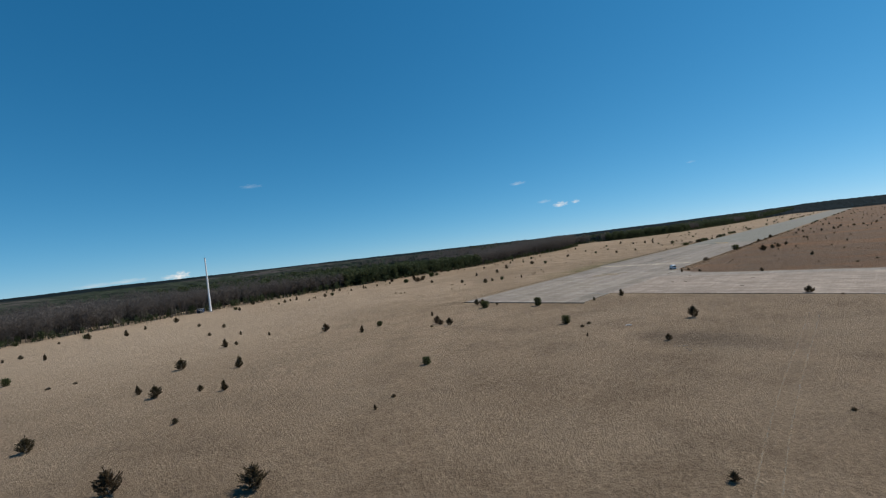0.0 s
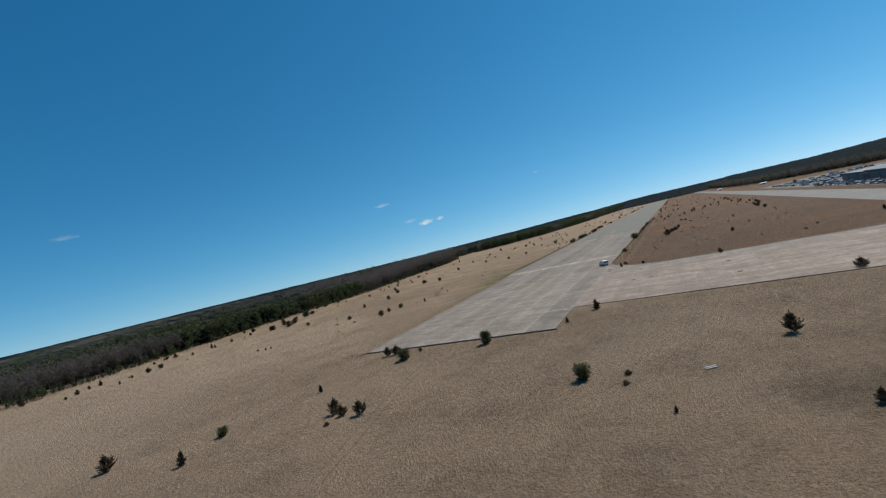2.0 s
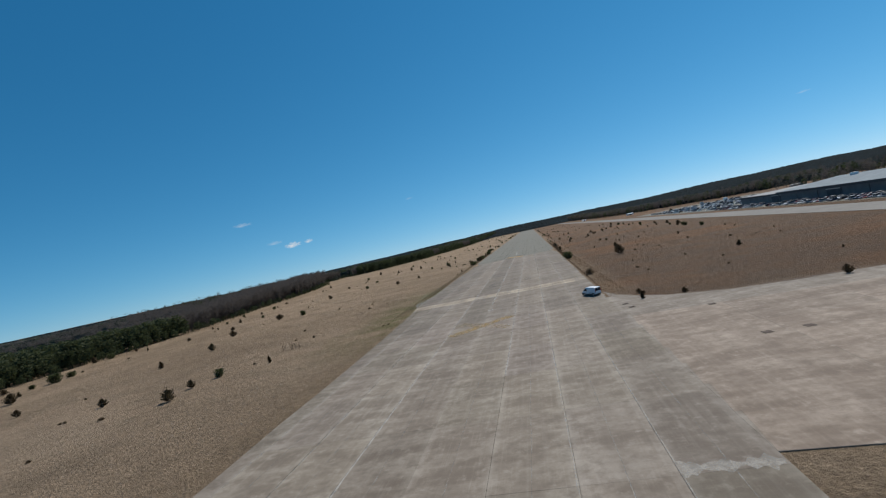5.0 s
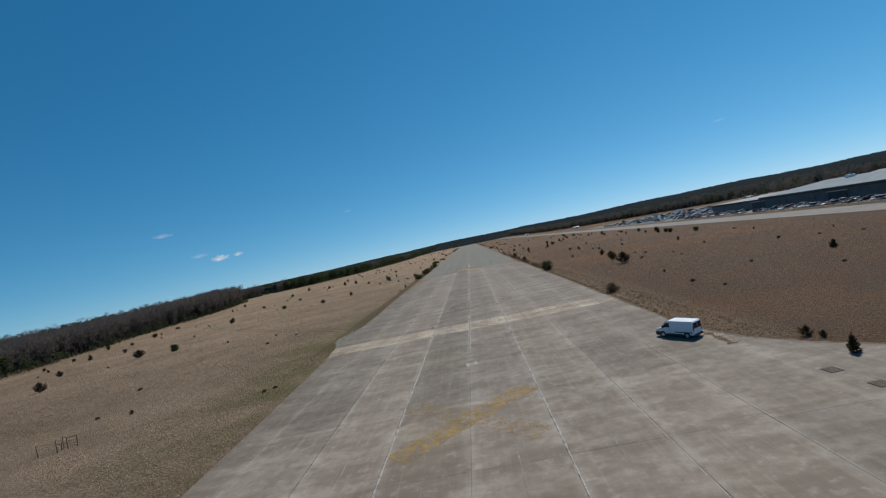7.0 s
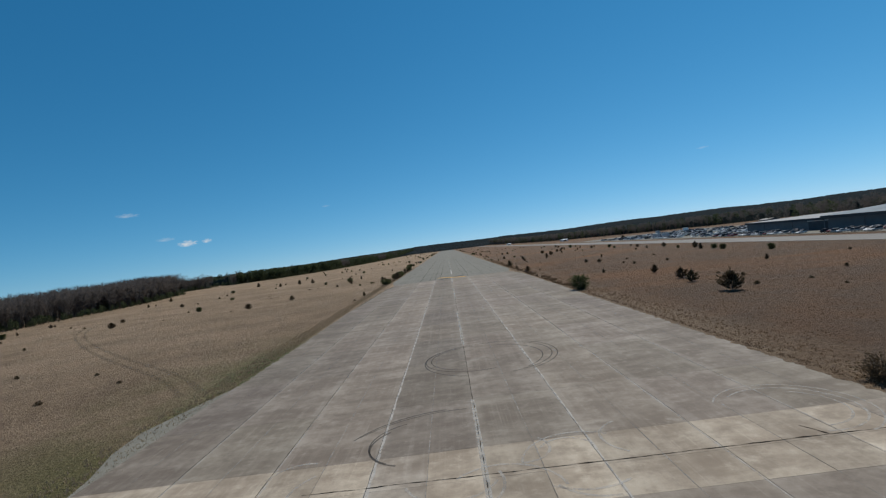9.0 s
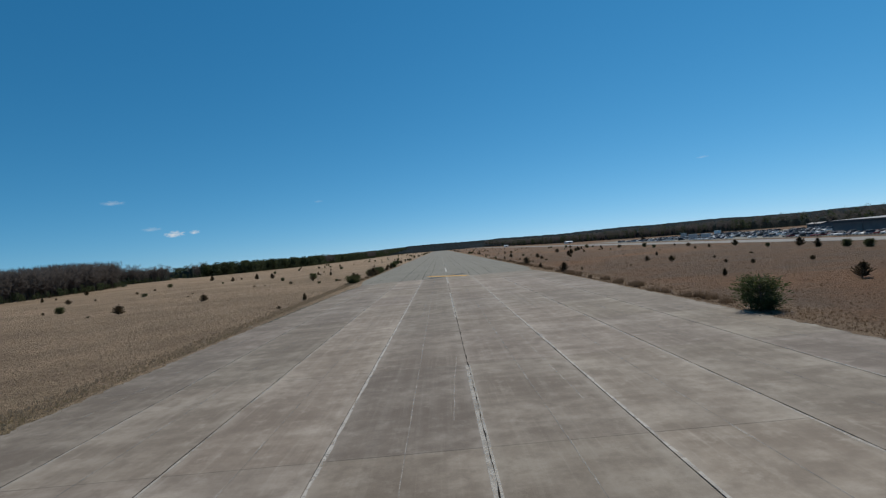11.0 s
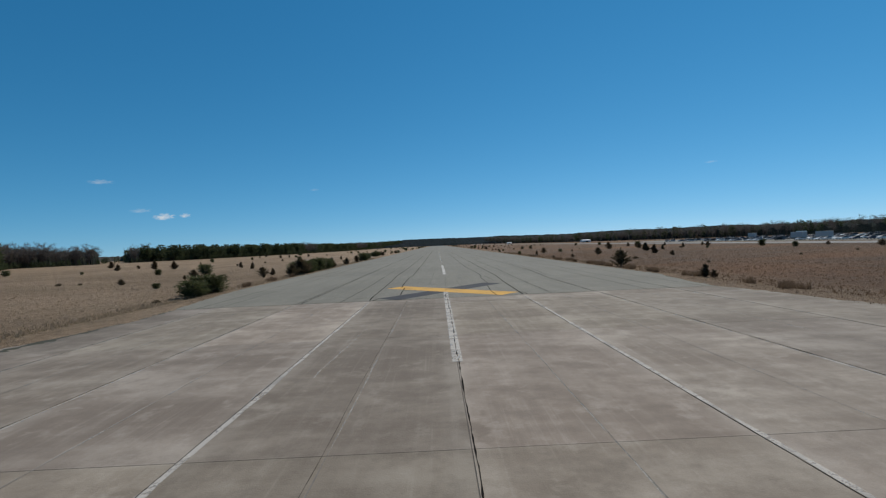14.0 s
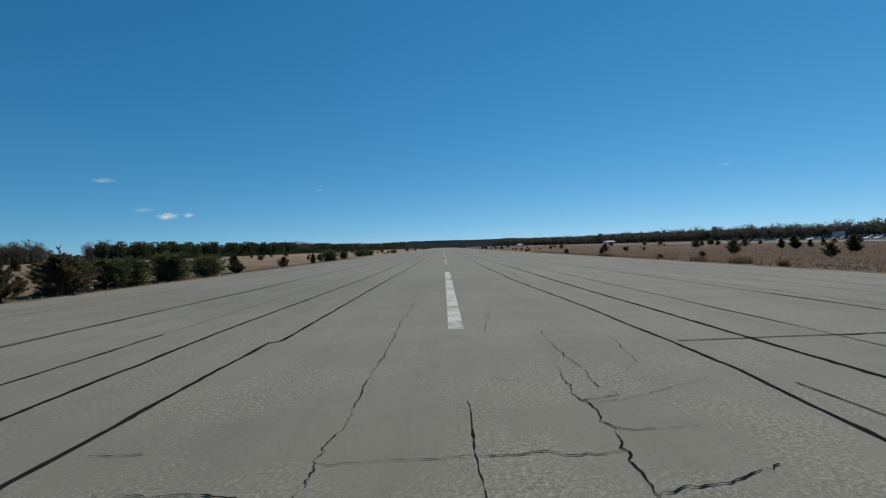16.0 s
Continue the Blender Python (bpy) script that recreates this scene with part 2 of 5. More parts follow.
def worn_paint(name, color, keep, cover=1.0):
    """Road paint that has flaked off down to what lies under it."""
    n = Net(name)
    p = n.place()
    a, b = n.noise(p, 0.9, 6, 0.75), n.noise(p, 9, 5, 0.75)
    c = n.mix(n.band(b, 0.35, 0.7), color, tuple(v * 0.86 for v in color))
    c = n.mix(n.band(n.noise(p, 0.55, 4, 0.55), 0.50, 0.66, 0.0, 0.85), c, tuple(v * 0.5 + 0.025 for v in color))
    c = n.mix(n.band(n.noise(p, 2.2, 4, 0.6), 0.54, 0.7, 0.0, 0.4), c, tuple(v * 0.7 for v in color))
    left = n.band(n.math("ADD", n.math("MULTIPLY", a, 0.65), n.math("MULTIPLY", b, 0.35)), keep, keep + 0.12, 1.0, 0.0)
    n.put(n.b, "Alpha", n.math("MULTIPLY", left, cover))
    return n.end(c, 0.85)


def canopy():
    n = Net("tree_tops")
    p = n.place()
    big, mid, fine = n.noise(p, 0.0042, 5, 0.6), n.noise(p, 0.05, 4, 0.7), n.noise(p, 0.35, 3, 0.8)
    c = n.mix(n.band(big, 0.43, 0.52), (0.088, 0.076, 0.069), (0.030, 0.041, 0.027))
    pines = n.band(n.math("ABSOLUTE", n.math("SUBTRACT", n.node("SeparateXYZ", Vector=p).outputs[1], 115.0)), 190, 135)
    c = n.mix(n.math("MULTIPLY", pines, 0.85), c, (0.030, 0.041, 0.024))
    c = n.mix(n.band(mid, 0.4, 0.7, 0.0, 0.6), c, (0.045, 0.044, 0.040))
    c = n.mix(n.band(fine, 0.45, 0.7, 0.0, 0.6), c, (0.022, 0.024, 0.021))
    # far woods: distance haze and shade between crowns put into the colour
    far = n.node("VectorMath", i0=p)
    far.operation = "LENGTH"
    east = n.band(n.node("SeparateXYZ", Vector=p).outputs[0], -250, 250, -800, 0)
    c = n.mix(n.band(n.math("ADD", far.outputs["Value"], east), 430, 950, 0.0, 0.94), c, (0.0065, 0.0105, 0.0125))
    n.bump(fine, 0.6, 1.5)
    return n.end(c, 0.95, spec=0.02)


def cloud_stuff():
    """Thin cloud: dense in the middle, feathered and torn towards the rim of its sheet."""
    n = Net("cloud_vapour")
    p = n.node("TexCoord").outputs["Object"]
    xyz = n.node("SeparateXYZ", Vector=n.place((1, 1, 1), local=True))
    f, puff = n.noise(p, 3.2, 6, 0.62), n.noise(p, 1.6, 3, 0.5)
    r = n.math("ADD", n.math("MULTIPLY", xyz.outputs[0], xyz.outputs[0]), n.math("MULTIPLY", xyz.outputs[2], xyz.outputs[2]))
    body = n.math("SUBTRACT", n.math("ADD", n.math("MULTIPLY", f, 1.3), n.math("MULTIPLY", puff, 0.9)), n.math("MULTIPLY", r, 0.95))
    thick = n.math("MULTIPLY", n.band(body, 0.62, 1.3, 0.0, 0.9), n.node("ObjectInfo").outputs["Color"])
    # the cloud's sunlit white is emitted by the sheet itself
    glow = n.node("Emission", Color=(1.0, 0.99, 0.97, 1), Strength=0.78)
    thin, out = n.node("BsdfTransparent"), n.node("MixShader")
    n.t.links.new(thick, out.inputs[0])
    n.t.links.new(thin.outputs[0], out.inputs[1])
    n.t.links.new(glow.outputs[0], out.inputs[2])
    n.t.links.new(out.outputs[0], n.t.nodes["Material Output"].inputs["Surface"])
    return n.m


M = {
    "grass": dry_grass(), "concrete": concrete(),
    "asphalt": asphalt("asphalt", (0.117, 0.112, 0.093), (0.143, 0.138, 0.115)),
    "far_asphalt": asphalt("pale_asphalt", (0.138, 0.130, 0.118), (0.172, 0.163, 0.148)),
    "joint": plain("joint_filler", (0.11, 0.10, 0.09), 0.95),
    "tar": plain("crack_sealant", (0.013, 0.012, 0.011), 1.0, spec=0.0),
    "weed": blades("dry_blades", (0.30, 0.238, 0.165), (0.215, 0.165, 0.112), (0.26, 0.198, 0.135)),
    "cedar": foliage("cedar_foliage", (0.066, 0.054, 0.030), (0.125, 0.098, 0.056), (0.110, 0.070, 0.044)),
    "pine": foliage("pine_foliage", (0.044, 0.056, 0.022), (0.098, 0.112, 0.042), (0.072, 0.070, 0.032)),
    "far_pine": foliage("wood_pine_foliage", (0.034, 0.047, 0.021), (0.070, 0.083, 0.037), (0.05, 0.06, 0.028)),
    "bare": blades("bare_twigs", (0.106, 0.092, 0.083), (0.138, 0.120, 0.108), (0.121, 0.105, 0.094)),
    "bark": plain("bark", (0.10, 0.08, 0.065), 0.95, scale=8),
    "white": plain("white_paint", (0.66, 0.66, 0.65), 0.35, wear=0.05),
    "steel": plain("galvanised_steel", (0.55, 0.56, 0.57), 0.45, 0.9),
    "yellow": worn_paint("yellow_paint", (0.46, 0.262, 0.048), 0.585),
    "faded_yellow": worn_paint("faded_yellow_paint", (0.38, 0.25, 0.085), 0.41, 0.72),
    "ghost_yellow": worn_paint("ghost_yellow_paint", (0.34, 0.24, 0.11), 0.38, 0.7),
    "black": worn_paint("black_paint", (0.019, 0.020, 0.025), 0.60),
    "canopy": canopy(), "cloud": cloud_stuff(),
    "bluestem": blades("red_grass_blades", (0.13, 0.080, 0.045), (0.165, 0.112, 0.068), (0.12, 0.077, 0.048)),
    "dead_weed": blades("dead_weeds", (0.155, 0.108, 0.072), (0.105, 0.074, 0.05), (0.13, 0.09, 0.06)),
    "track": worn_paint("trodden_grass", (0.25, 0.195, 0.135), 0.48, 0.45),
    "rut": worn_paint("rutted_grass", (0.095, 0.08, 0.040), 0.52, 0.22),
    "rubber": worn_paint("tyre_rubber", (0.055, 0.05, 0.045), 0.54, 0.6),
    "scuff": worn_paint("faint_rubber", (0.08, 0.07, 0.06), 0.5, 0.5),
    "old_asphalt": asphalt("old_asphalt", (0.032, 0.030, 0.027), (0.05, 0.046, 0.041)),
    "moss": worn_paint("dark_moss", (0.04, 0.04, 0.025), 0.62, 0.9),
    "rust_and_shade": plain("rusty_steel_and_shade", (0.09, 0.06, 0.045), 0.8),
    "tyre": plain("tyre", (0.025, 0.025, 0.026), 0.85), "trim": plain("black_plastic", (0.03, 0.031, 0.033), 0.6),
    "van_white": plain("van_paint", (0.66, 0.67, 0.68), 0.3, wear=0.04, spec=0.5),
    "glass": plain("dark_glass", (0.018, 0.022, 0.028), 0.12, wear=0.02, spec=0.4),
    "car_glass": plain("dull_car_glass", (0.03, 0.032, 0.035), 0.45, wear=0.02, spec=0.2),
    "green_weed": blades("green_brown_weeds", (0.17, 0.145, 0.075), (0.13, 0.12, 0.055), (0.22, 0.175, 0.10)),
    "red": plain("red_lens", (0.35, 0.02, 0.02), 0.25), "lamp_glass": plain("lamp_lens", (0.55, 0.57, 0.6), 0.15),
    "car_white": plain("white_car_paint", (0.70, 0.70, 0.69), 0.35, wear=0.03, spec=0.4), "car_dark": plain("black_car_paint", (0.02, 0.021, 0.022), 0.5, wear=0.03, spec=0.2),
    "car_blue": plain("blue_car_paint", (0.045, 0.065, 0.11), 0.5, wear=0.03, spec=0.2), "car_silver": plain("silver_car_paint", (0.36, 0.36, 0.36), 0.4, 0.0, wear=0.03, spec=0.2),
    "car_red": plain("red_car_paint", (0.20, 0.03, 0.03), 0.25, wear=0.03),
    "roof_blue": plain("pale_metal_roof", (0.15, 0.18, 0.20), 0.8, wear=0.1, scale=0.2, spec=0.15), "cladding": plain("grey_cladding", (0.11, 0.115, 0.12), 0.6, wear=0.12, scale=0.3),
    "dark_cladding": plain("dark_cladding", (0.045, 0.045, 0.05), 0.6, wear=0.15, scale=0.3),
    "line": worn_paint("white_line_paint", (0.44, 0.43, 0.40), 0.51, 0.85),
    "old_line": worn_paint("old_line_paint", (0.44, 0.42, 0.385), 0.50, 0.65), "ghost_line": worn_paint("ghost_line_paint", (0.42, 0.40, 0.36), 0.48, 0.5),
}


# ---- geometry helpers ----
def arrays(name, verts, faces, material, smooth=False):
    """A mesh from number arrays made by the code."""
    me = bpy.data.meshes.new(name)
    verts, faces = np.asarray(verts, np.float32), np.asarray(faces, np.int32)
    k = faces.shape[1]
    me.vertices.add(len(verts)), me.loops.add(faces.size), me.polygons.add(len(faces))
    me.vertices.foreach_set("co", verts.ravel())
    me.loops.foreach_set("vertex_index", faces.ravel())
    me.polygons.foreach_set("loop_start", np.arange(0, faces.size, k, dtype=np.int32))
    me.polygons.foreach_set("loop_total", np.full(len(faces), k, np.int32))
    me.polygons.foreach_set("use_smooth", np.full(len(faces), smooth))
    me.update(calc_edges=True)
    me.materials.append(material)
    return me


def mesh_of(name, bm, material, smooth=False):
    me = bpy.data.meshes.new(name)
    bmesh.ops.recalc_face_normals(bm, faces=bm.faces)
    for f in bm.faces:
        f.smooth = smooth
    bm.to_mesh(me)
    bm.free()
    me.materials.append(material)
    return me


def part(name, bm, material, parent, label="", at=None, smooth=False):
    ob = new(name, mesh_of(name, bm, material, smooth) if isinstance(bm, bmesh.types.BMesh) else bm)
    ob.parent = parent
    if at is not None:
        ob.matrix_basis = at
    if label:
        ob["label"] = label
    return ob


def empty(name, at, label, category, group="", kind=""):
    ob = new(name)
    ob.matrix_basis = at
    return tagged(ob, label, category, group, kind)


def box(bm, x0, y0, z0, x1, y1, z1, bevel=0.0):
    made = bmesh.ops.create_cube(bm, size=1.0, matrix=Matrix.Translation(((x0 + x1) / 2, (y0 + y1) / 2, (z0 + z1) / 2)) @ Matrix.Diagonal((x1 - x0, y1 - y0, z1 - z0, 1)))
    if bevel:
        edges = {e for v in made["verts"] for e in v.link_edges}
        bmesh.ops.bevel(bm, geom=list(edges), offset=bevel, segments=2, affect="EDGES", profile=0.6)
    return bm


def boxed(*size, bevel=0.0):
    return box(bmesh.new(), *size, bevel=bevel)


def tube(bm, a, b, ra, rb, sides=8):
    a, b = Vector(a), Vector(b)
    d = b - a
    bmesh.ops.create_cone(bm, cap_ends=True, segments=sides, radius1=ra, radius2=rb, depth=d.length, matrix=Matrix.Translation((a + b) / 2) @ d.to_track_quat("Z", "Y").to_matrix().to_4x4())
    return bm


def smooth_step(v, a, b):
    s = np.clip((v - a) / (b - a), 0, 1)
    return s * s * (3 - 2 * s)


START = 8.2                          # where the runway begins


def land(x, y):
    """Height of the ground: level round the pavements, rising gently to the west."""
    x, y = np.asarray(x, float), np.asarray(y, float)
    z = 0.005 * np.clip(-x - 62, 0, 190) * smooth_step(-x, 62, 110)
    z = z + 0.10 * np.sin(x * 0.045 + 1.3) * np.sin(y * 0.037) * smooth_step(np.abs(x), 34, 60) * smooth_step(-x, -112, -95)
    z = z - 0.50 * smooth_step(START - y, -1.5, 0.6) * smooth_step(-np.abs(x), -48, -33) * smooth_step(y - START, -60, -5)
    return z - 0.10


# ---- ground ----
def ground():
    def axis(a, b, fine, step):
        inner = np.arange(a, b + 0.1, step)
        out = np.array([25, 70, 150, 280, 480, 800, 1300, 2000, 3000, 4300.0])
        return np.r_[(a - out)[::-1], inner, b + out]
    xs, ys = axis(-300, 260, 1, 5.0), axis(-220, 760, 1, 7.0)
    gx, gy = np.meshgrid(xs, ys)
    v = np.c_[gx.ravel(), gy.ravel(), land(gx, gy).ravel()]
    i = (np.arange(len(ys) - 1)[:, None] * len(xs) + np.arange(len(xs) - 1)).ravel()
    f = np.c_[i, i + 1, i + 1 + len(xs), i + len(xs)]
    return tagged(new("ground", arrays("ground", v, f, M["grass"], True)), "dry tan winter grassland of an abandoned airfield", "ground", kind="structure")


ground()

# ---- pavements ----
LANE, BAY, HALF, SEAM, FIRST = 7.62, 15.24, 30.48, 337.2, -1.74
def slab_mesh(name, w, l, chip):
    """A concrete slab, top at 0, arrises slightly rounded; chip: how worn the edge is."""
    g, d = 0.016 + 0.4 * chip, 0.22
    e = 0.004
    v = [(-w / 2 + g, -l / 2 + e + 0.006, 0), (w / 2 - g, -l / 2 + e + 0.006, 0), (w / 2 - g, l / 2 - e - 0.006, 0), (-w / 2 + g, l / 2 - e - 0.006, 0)]
    o = 0.007
    v += [(-w / 2 + o, -l / 2 + e, -0.025), (w / 2 - o, -l / 2 + e, -0.025), (w / 2 - o, l / 2 - e, -0.025), (-w / 2 + o, l / 2 - e, -0.025)]
    v += [(x, y, -d) for x, y, z in v[4:8]]
    f = [(0, 1, 2, 3)] + [(a + 4, (a + 1) % 4 + 4, (a + 1) % 4, a) for a in range(4)] + [(a + 8, (a + 1) % 4 + 8, (a + 1) % 4 + 4, a + 4) for a in range(4)]
    return arrays(name, v, f, M["concrete"])


def bed(name, outline, z, material, label, category="pavement"):
    """A sheet of pavement with a given outline and real thickness."""
    bm = bmesh.new()
    face = bm.faces.new([bm.verts.new((x, y, z)) for x, y in outline])
    ext = bmesh.ops.extrude_face_region(bm, geom=[face])
    bmesh.ops.translate(bm, verts=[e for e in ext["geom"] if isinstance(e, bmesh.types.BMVert)], vec=(0, 0, -0.4))
    return tagged(new(name, mesh_of(name, bm, material)), label, category, kind="structure")


runway = bed("runway", [(-HALF, START), (HALF, START), (HALF, SEAM), (-HALF, SEAM)], -0.035, M["joint"], "weathered concrete runway of broad slabs with open joints")
taxiway = bed("taxiway", [(HALF, 30.6), (62, 28.3), (86, 26.2), (138, 22.2), (138, 84.7), (88, 88.6), (74, 90.1), (63, 90.6), (52, 92.4), (41, 98.2), (36.4, 103.4), (32.4, 110), (HALF, 117)], -0.012, M["concrete"], "pale concrete taxiway branching off the runway")
asphalt_runway = bed("asphalt_runway", [(-HALF, SEAM), (HALF, SEAM), (HALF, 2400), (-HALF, 2400)], -0.004, M["asphalt"], "grey asphalt runway with sealed and open cracks")
far_taxiway = bed("far_taxiway", [(135.5, -300), (155.5, -300), (166, 2400), (146, 2400)], -0.02, M["far_asphalt"], "pale parallel taxiway across the field")


# ---- plants ----
def sprays(rng, heads, dirs, size, flat=0.45):
    """Small leaf diamonds at the heads, each pointing along its direction."""
    n = len(heads)
    d = dirs + rng.normal(0, 0.35, (n, 3))
    d /= np.linalg.norm(d, axis=1)[:, None]
    side = np.cross(d, rng.normal(0, 1, (n, 3)))
    side /= np.linalg.norm(side, axis=1)[:, None] + 1e-9
    s = size * rng.uniform(0.6, 1.4, (n, 1))
    v = np.stack([heads - d * s * 0.4, heads + side * s * flat * 0.5, heads + d * s, heads - side * s * flat * 0.5], 1).reshape(-1, 3)
    i = np.arange(n)[:, None] * 4
    return v, i + np.array([[0, 1, 2, 3]])


def stems(a, b, ra, rb):
    """Three-sided tapering sticks from a to b."""
    d = b - a
    d = d / (np.linalg.norm(d, axis=1)[:, None] + 1e-9)
    u = np.cross(d, np.array([[0.31, 0.52, 0.79]]))
    u /= np.linalg.norm(u, axis=1)[:, None] + 1e-9
    w = np.cross(d, u)
    ring = [u, -0.5 * u + 0.87 * w, -0.5 * u - 0.87 * w]
    v = np.stack([a + r * ra for r in ring] + [b + r * rb for r in ring], 1).reshape(-1, 3)
    i = np.arange(len(a))[:, None] * 6
    f = np.concatenate([i + np.array([[k, (k + 1) % 3, (k + 1) % 3 + 3, k + 3]]) for k in range(3)])
    return v, f


def join(pieces):
    vs, fs, n = [], [], 0
    for v, f in pieces:
        vs.append(v), fs.append(f + n)
        n += len(v)
    return np.concatenate(vs), np.concatenate(fs)


def conifer(seed, wide, branches, per, size, habit):
    """Crown and stems of a young conifer one metre high. habit: cedar is a flame shape, pine a rounded clump, low a sprawling mound."""
    rng = np.random.default_rng(seed)
    z0 = rng.uniform(0.02, 0.9, branches) ** {"cedar": 1.25, "pine": 1.0, "low": 1.8}[habit]
    az = rng.uniform(0, 2 * np.pi, branches)
    prof = {"cedar": (1 - z0) ** 1.05 * (0.75 + 0.25 * np.minimum(1, z0 * 7)), "pine": np.sqrt(np.clip(1 - (z0 - 0.38) ** 2 / 0.40, 0.03, 1)), "low": 1 - 0.75 * z0}[habit]
    length = wide * prof * rng.uniform(0.55, 1.25, branches)
    lift = {"cedar": 0.75, "pine": 0.35, "low": 0.35}[habit] * rng.uniform(0.5, 1.4, branches)
    lean = rng.normal(0, 0.03, 2)
    base = np.c_[lean[0] * z0, lean[1] * z0, z0 * 0.88]
    d = np.c_[np.cos(az), np.sin(az), lift]
    tip = base + d * length[:, None]
    tip[:, 2] = np.maximum(tip[:, 2], 0.02)
    heads, dirs = [], []
    for k in range(per):
        s = 0.25 + 0.75 * (k + rng.uniform(0, 1, branches)) / per
        h = base + (tip - base) * s[:, None] + rng.normal(0, 0.011 if habit == "cedar" else 0.028, (branches, 3)) * (1 + wide) * (1.5 - s[:, None])
        h[:, 2] = np.maximum(h[:, 2], 0.01)
        heads.append(h), dirs.append(d)
    top = np.c_[rng.normal(lean[0], 0.015, 10), rng.normal(lean[1], 0.015, 10), rng.uniform(0.82, 0.97, 10)]
    heads.append(top), dirs.append(np.tile([[0, 0, 1.0]], (10, 1)))
    crown = sprays(rng, np.concatenate(heads), np.concatenate(dirs), size)
    trunk = np.array([[0, 0, -0.05], [lean[0] * 0.4, lean[1] * 0.4, 0.42]]), np.array([[lean[0] * 0.4, lean[1] * 0.4, 0.42], [lean[0] * 0.9, lean[1] * 0.9, 0.85]])
    limbs = join([stems(trunk[0], trunk[1], 0.022, 0.014), stems(base[::3], tip[::3] * 0.85 + base[::3] * 0.15, 0.006, 0.002)])
    return crown, limbs


def shrub(name, seed, wide, branches, per, size, habit, foliage_key, label):
    crown, limbs = conifer(seed, wide, branches, per, size, habit)
    top = empty(name, pose(0, 0, -50), label, "shrub" if habit != "cedar" else "tree", "young conifers on the airfield")
    part("crown", arrays("crown", *crown, M[foliage_key]), None, top)
    part("trunk", arrays("trunk", *limbs, M["bark"]), None, top)
    return top


CEDARS = [shrub("cedar_sapling", 11 + i, w, 100, 40, 0.064, "cedar", "cedar", "young red cedar, dark bronze-green, in dry grass") for i, w in enumerate((0.38, 0.50, 0.32, 0.56))]
BUSHES = [shrub("pitch_pine_bush", 31 + i, w, 260, 19, 0.058, "pine", "pine", "rounded young pitch pine, dull green, in dry grass") for i, w in enumerate((0.46, 0.6, 0.52))]
MOUNDS = [shrub("low_shrub", 51 + i, w, 150, 18, 0.085, "low", "cedar", "low sprawling dark shrub in dry grass") for i, w in enumerate((0.75, 1.0))]


WEST_PINES = [(-34.2, 345.6, 0.4), (-32.7, 351, 2.4), (-32.7, 356.1, 2.9), (-34.3, 356, 2.9), (-50.1, 371.6, 1), (-44.8, 378.9, 0.9), (-43.7, 379.5, 0.6), (-32.5, 487.3, 3.5), (-31.9, 395.4, 4.0), (-33.4, 397.5, 3.5), (-32.3, 401.4, 3.2), (-32.4, 404.2, 3.2), (-32.3, 411, 3.7), (-33.3, 413.6, 3.1), (-32.2, 419.5, 3.1)]
WEST_CEDARS = [(-32.1, 390.2, 2.9), (-41.1, 396.7, 2.5), (-40, 400, 1.9), (-32.2, 428, 3.3), (-32.3, 449, 2.7), (-32.2, 470, 3.0), (-38.5, 390.5, 1.6)]
EAST_FAR_A = [(91, 254.7, 1.7), (58.8, 255.8, 2.7), (50, 273.5, 1.5), (78.4, 288.3, 1.2), (67.6, 291.5, 1.3), (66.9, 300, 1.1), (32.8, 318.7, 3.2), (64.6, 321.2, 2), (38.5, 320.5, 0.9), (112.9, 328.2, 3.2), (61.6, 330.1, 2), (117, 340.3, 3.6), (32.6, 345.9, 1.2), (32.7, 348, 1.9), (78.9, 360.1, 1.6), (33, 375.1, 3.7), (107.2, 384.9, 1.3), (114.3, 386.6, 2), (38.7, 390.2, 1), (61.4, 411.6, 1.7), (47.8, 413.7, 2.3), (120.2, 413.9, 2.2), (39.5, 427.1, 1.2), (65.9, 430.6, 3.2), (50.8, 437.5, 2.7), (125.5, 437.3, 1.5), (73.8, 453.1, 3.4), (100.5, 478.2, 2.4), (87.5, 490, 2.6), (52.8, 489.6, 1.4)]
EAST_FAR_B = [(76.8, 496.2, 3), (94.1, 505.1, 2.4), (103.6, 530.1, 2.6), (198.4, 638.9, 4.2)]
EAST_NEAR = [(98.7, 24.6, 0.5), (91.2, 28, 2.3), (32.4, 13.2, 1.5), (70.5, 88.5, 2.1), (44.8, 97.5, 1.5), (36.5, 99.1, 2), (38.1, 105, 0.9), (37.3, 106.4, 1.3), (127, 129.6, 2.3), (81, 158.9, 2.2), (50, 172.1, 0.9), (92, 193, 1), (52.7, 209.8, 4.2), (70.1, 212.5, 0.5), (59.9, 213.3, 0.8), (85.1, 221.7, 1), (54.8, 227.9, 3.2), (67.1, 228.7, 0.7), (57, 236.4, 3), (31.9, 238.6, 3.7)]
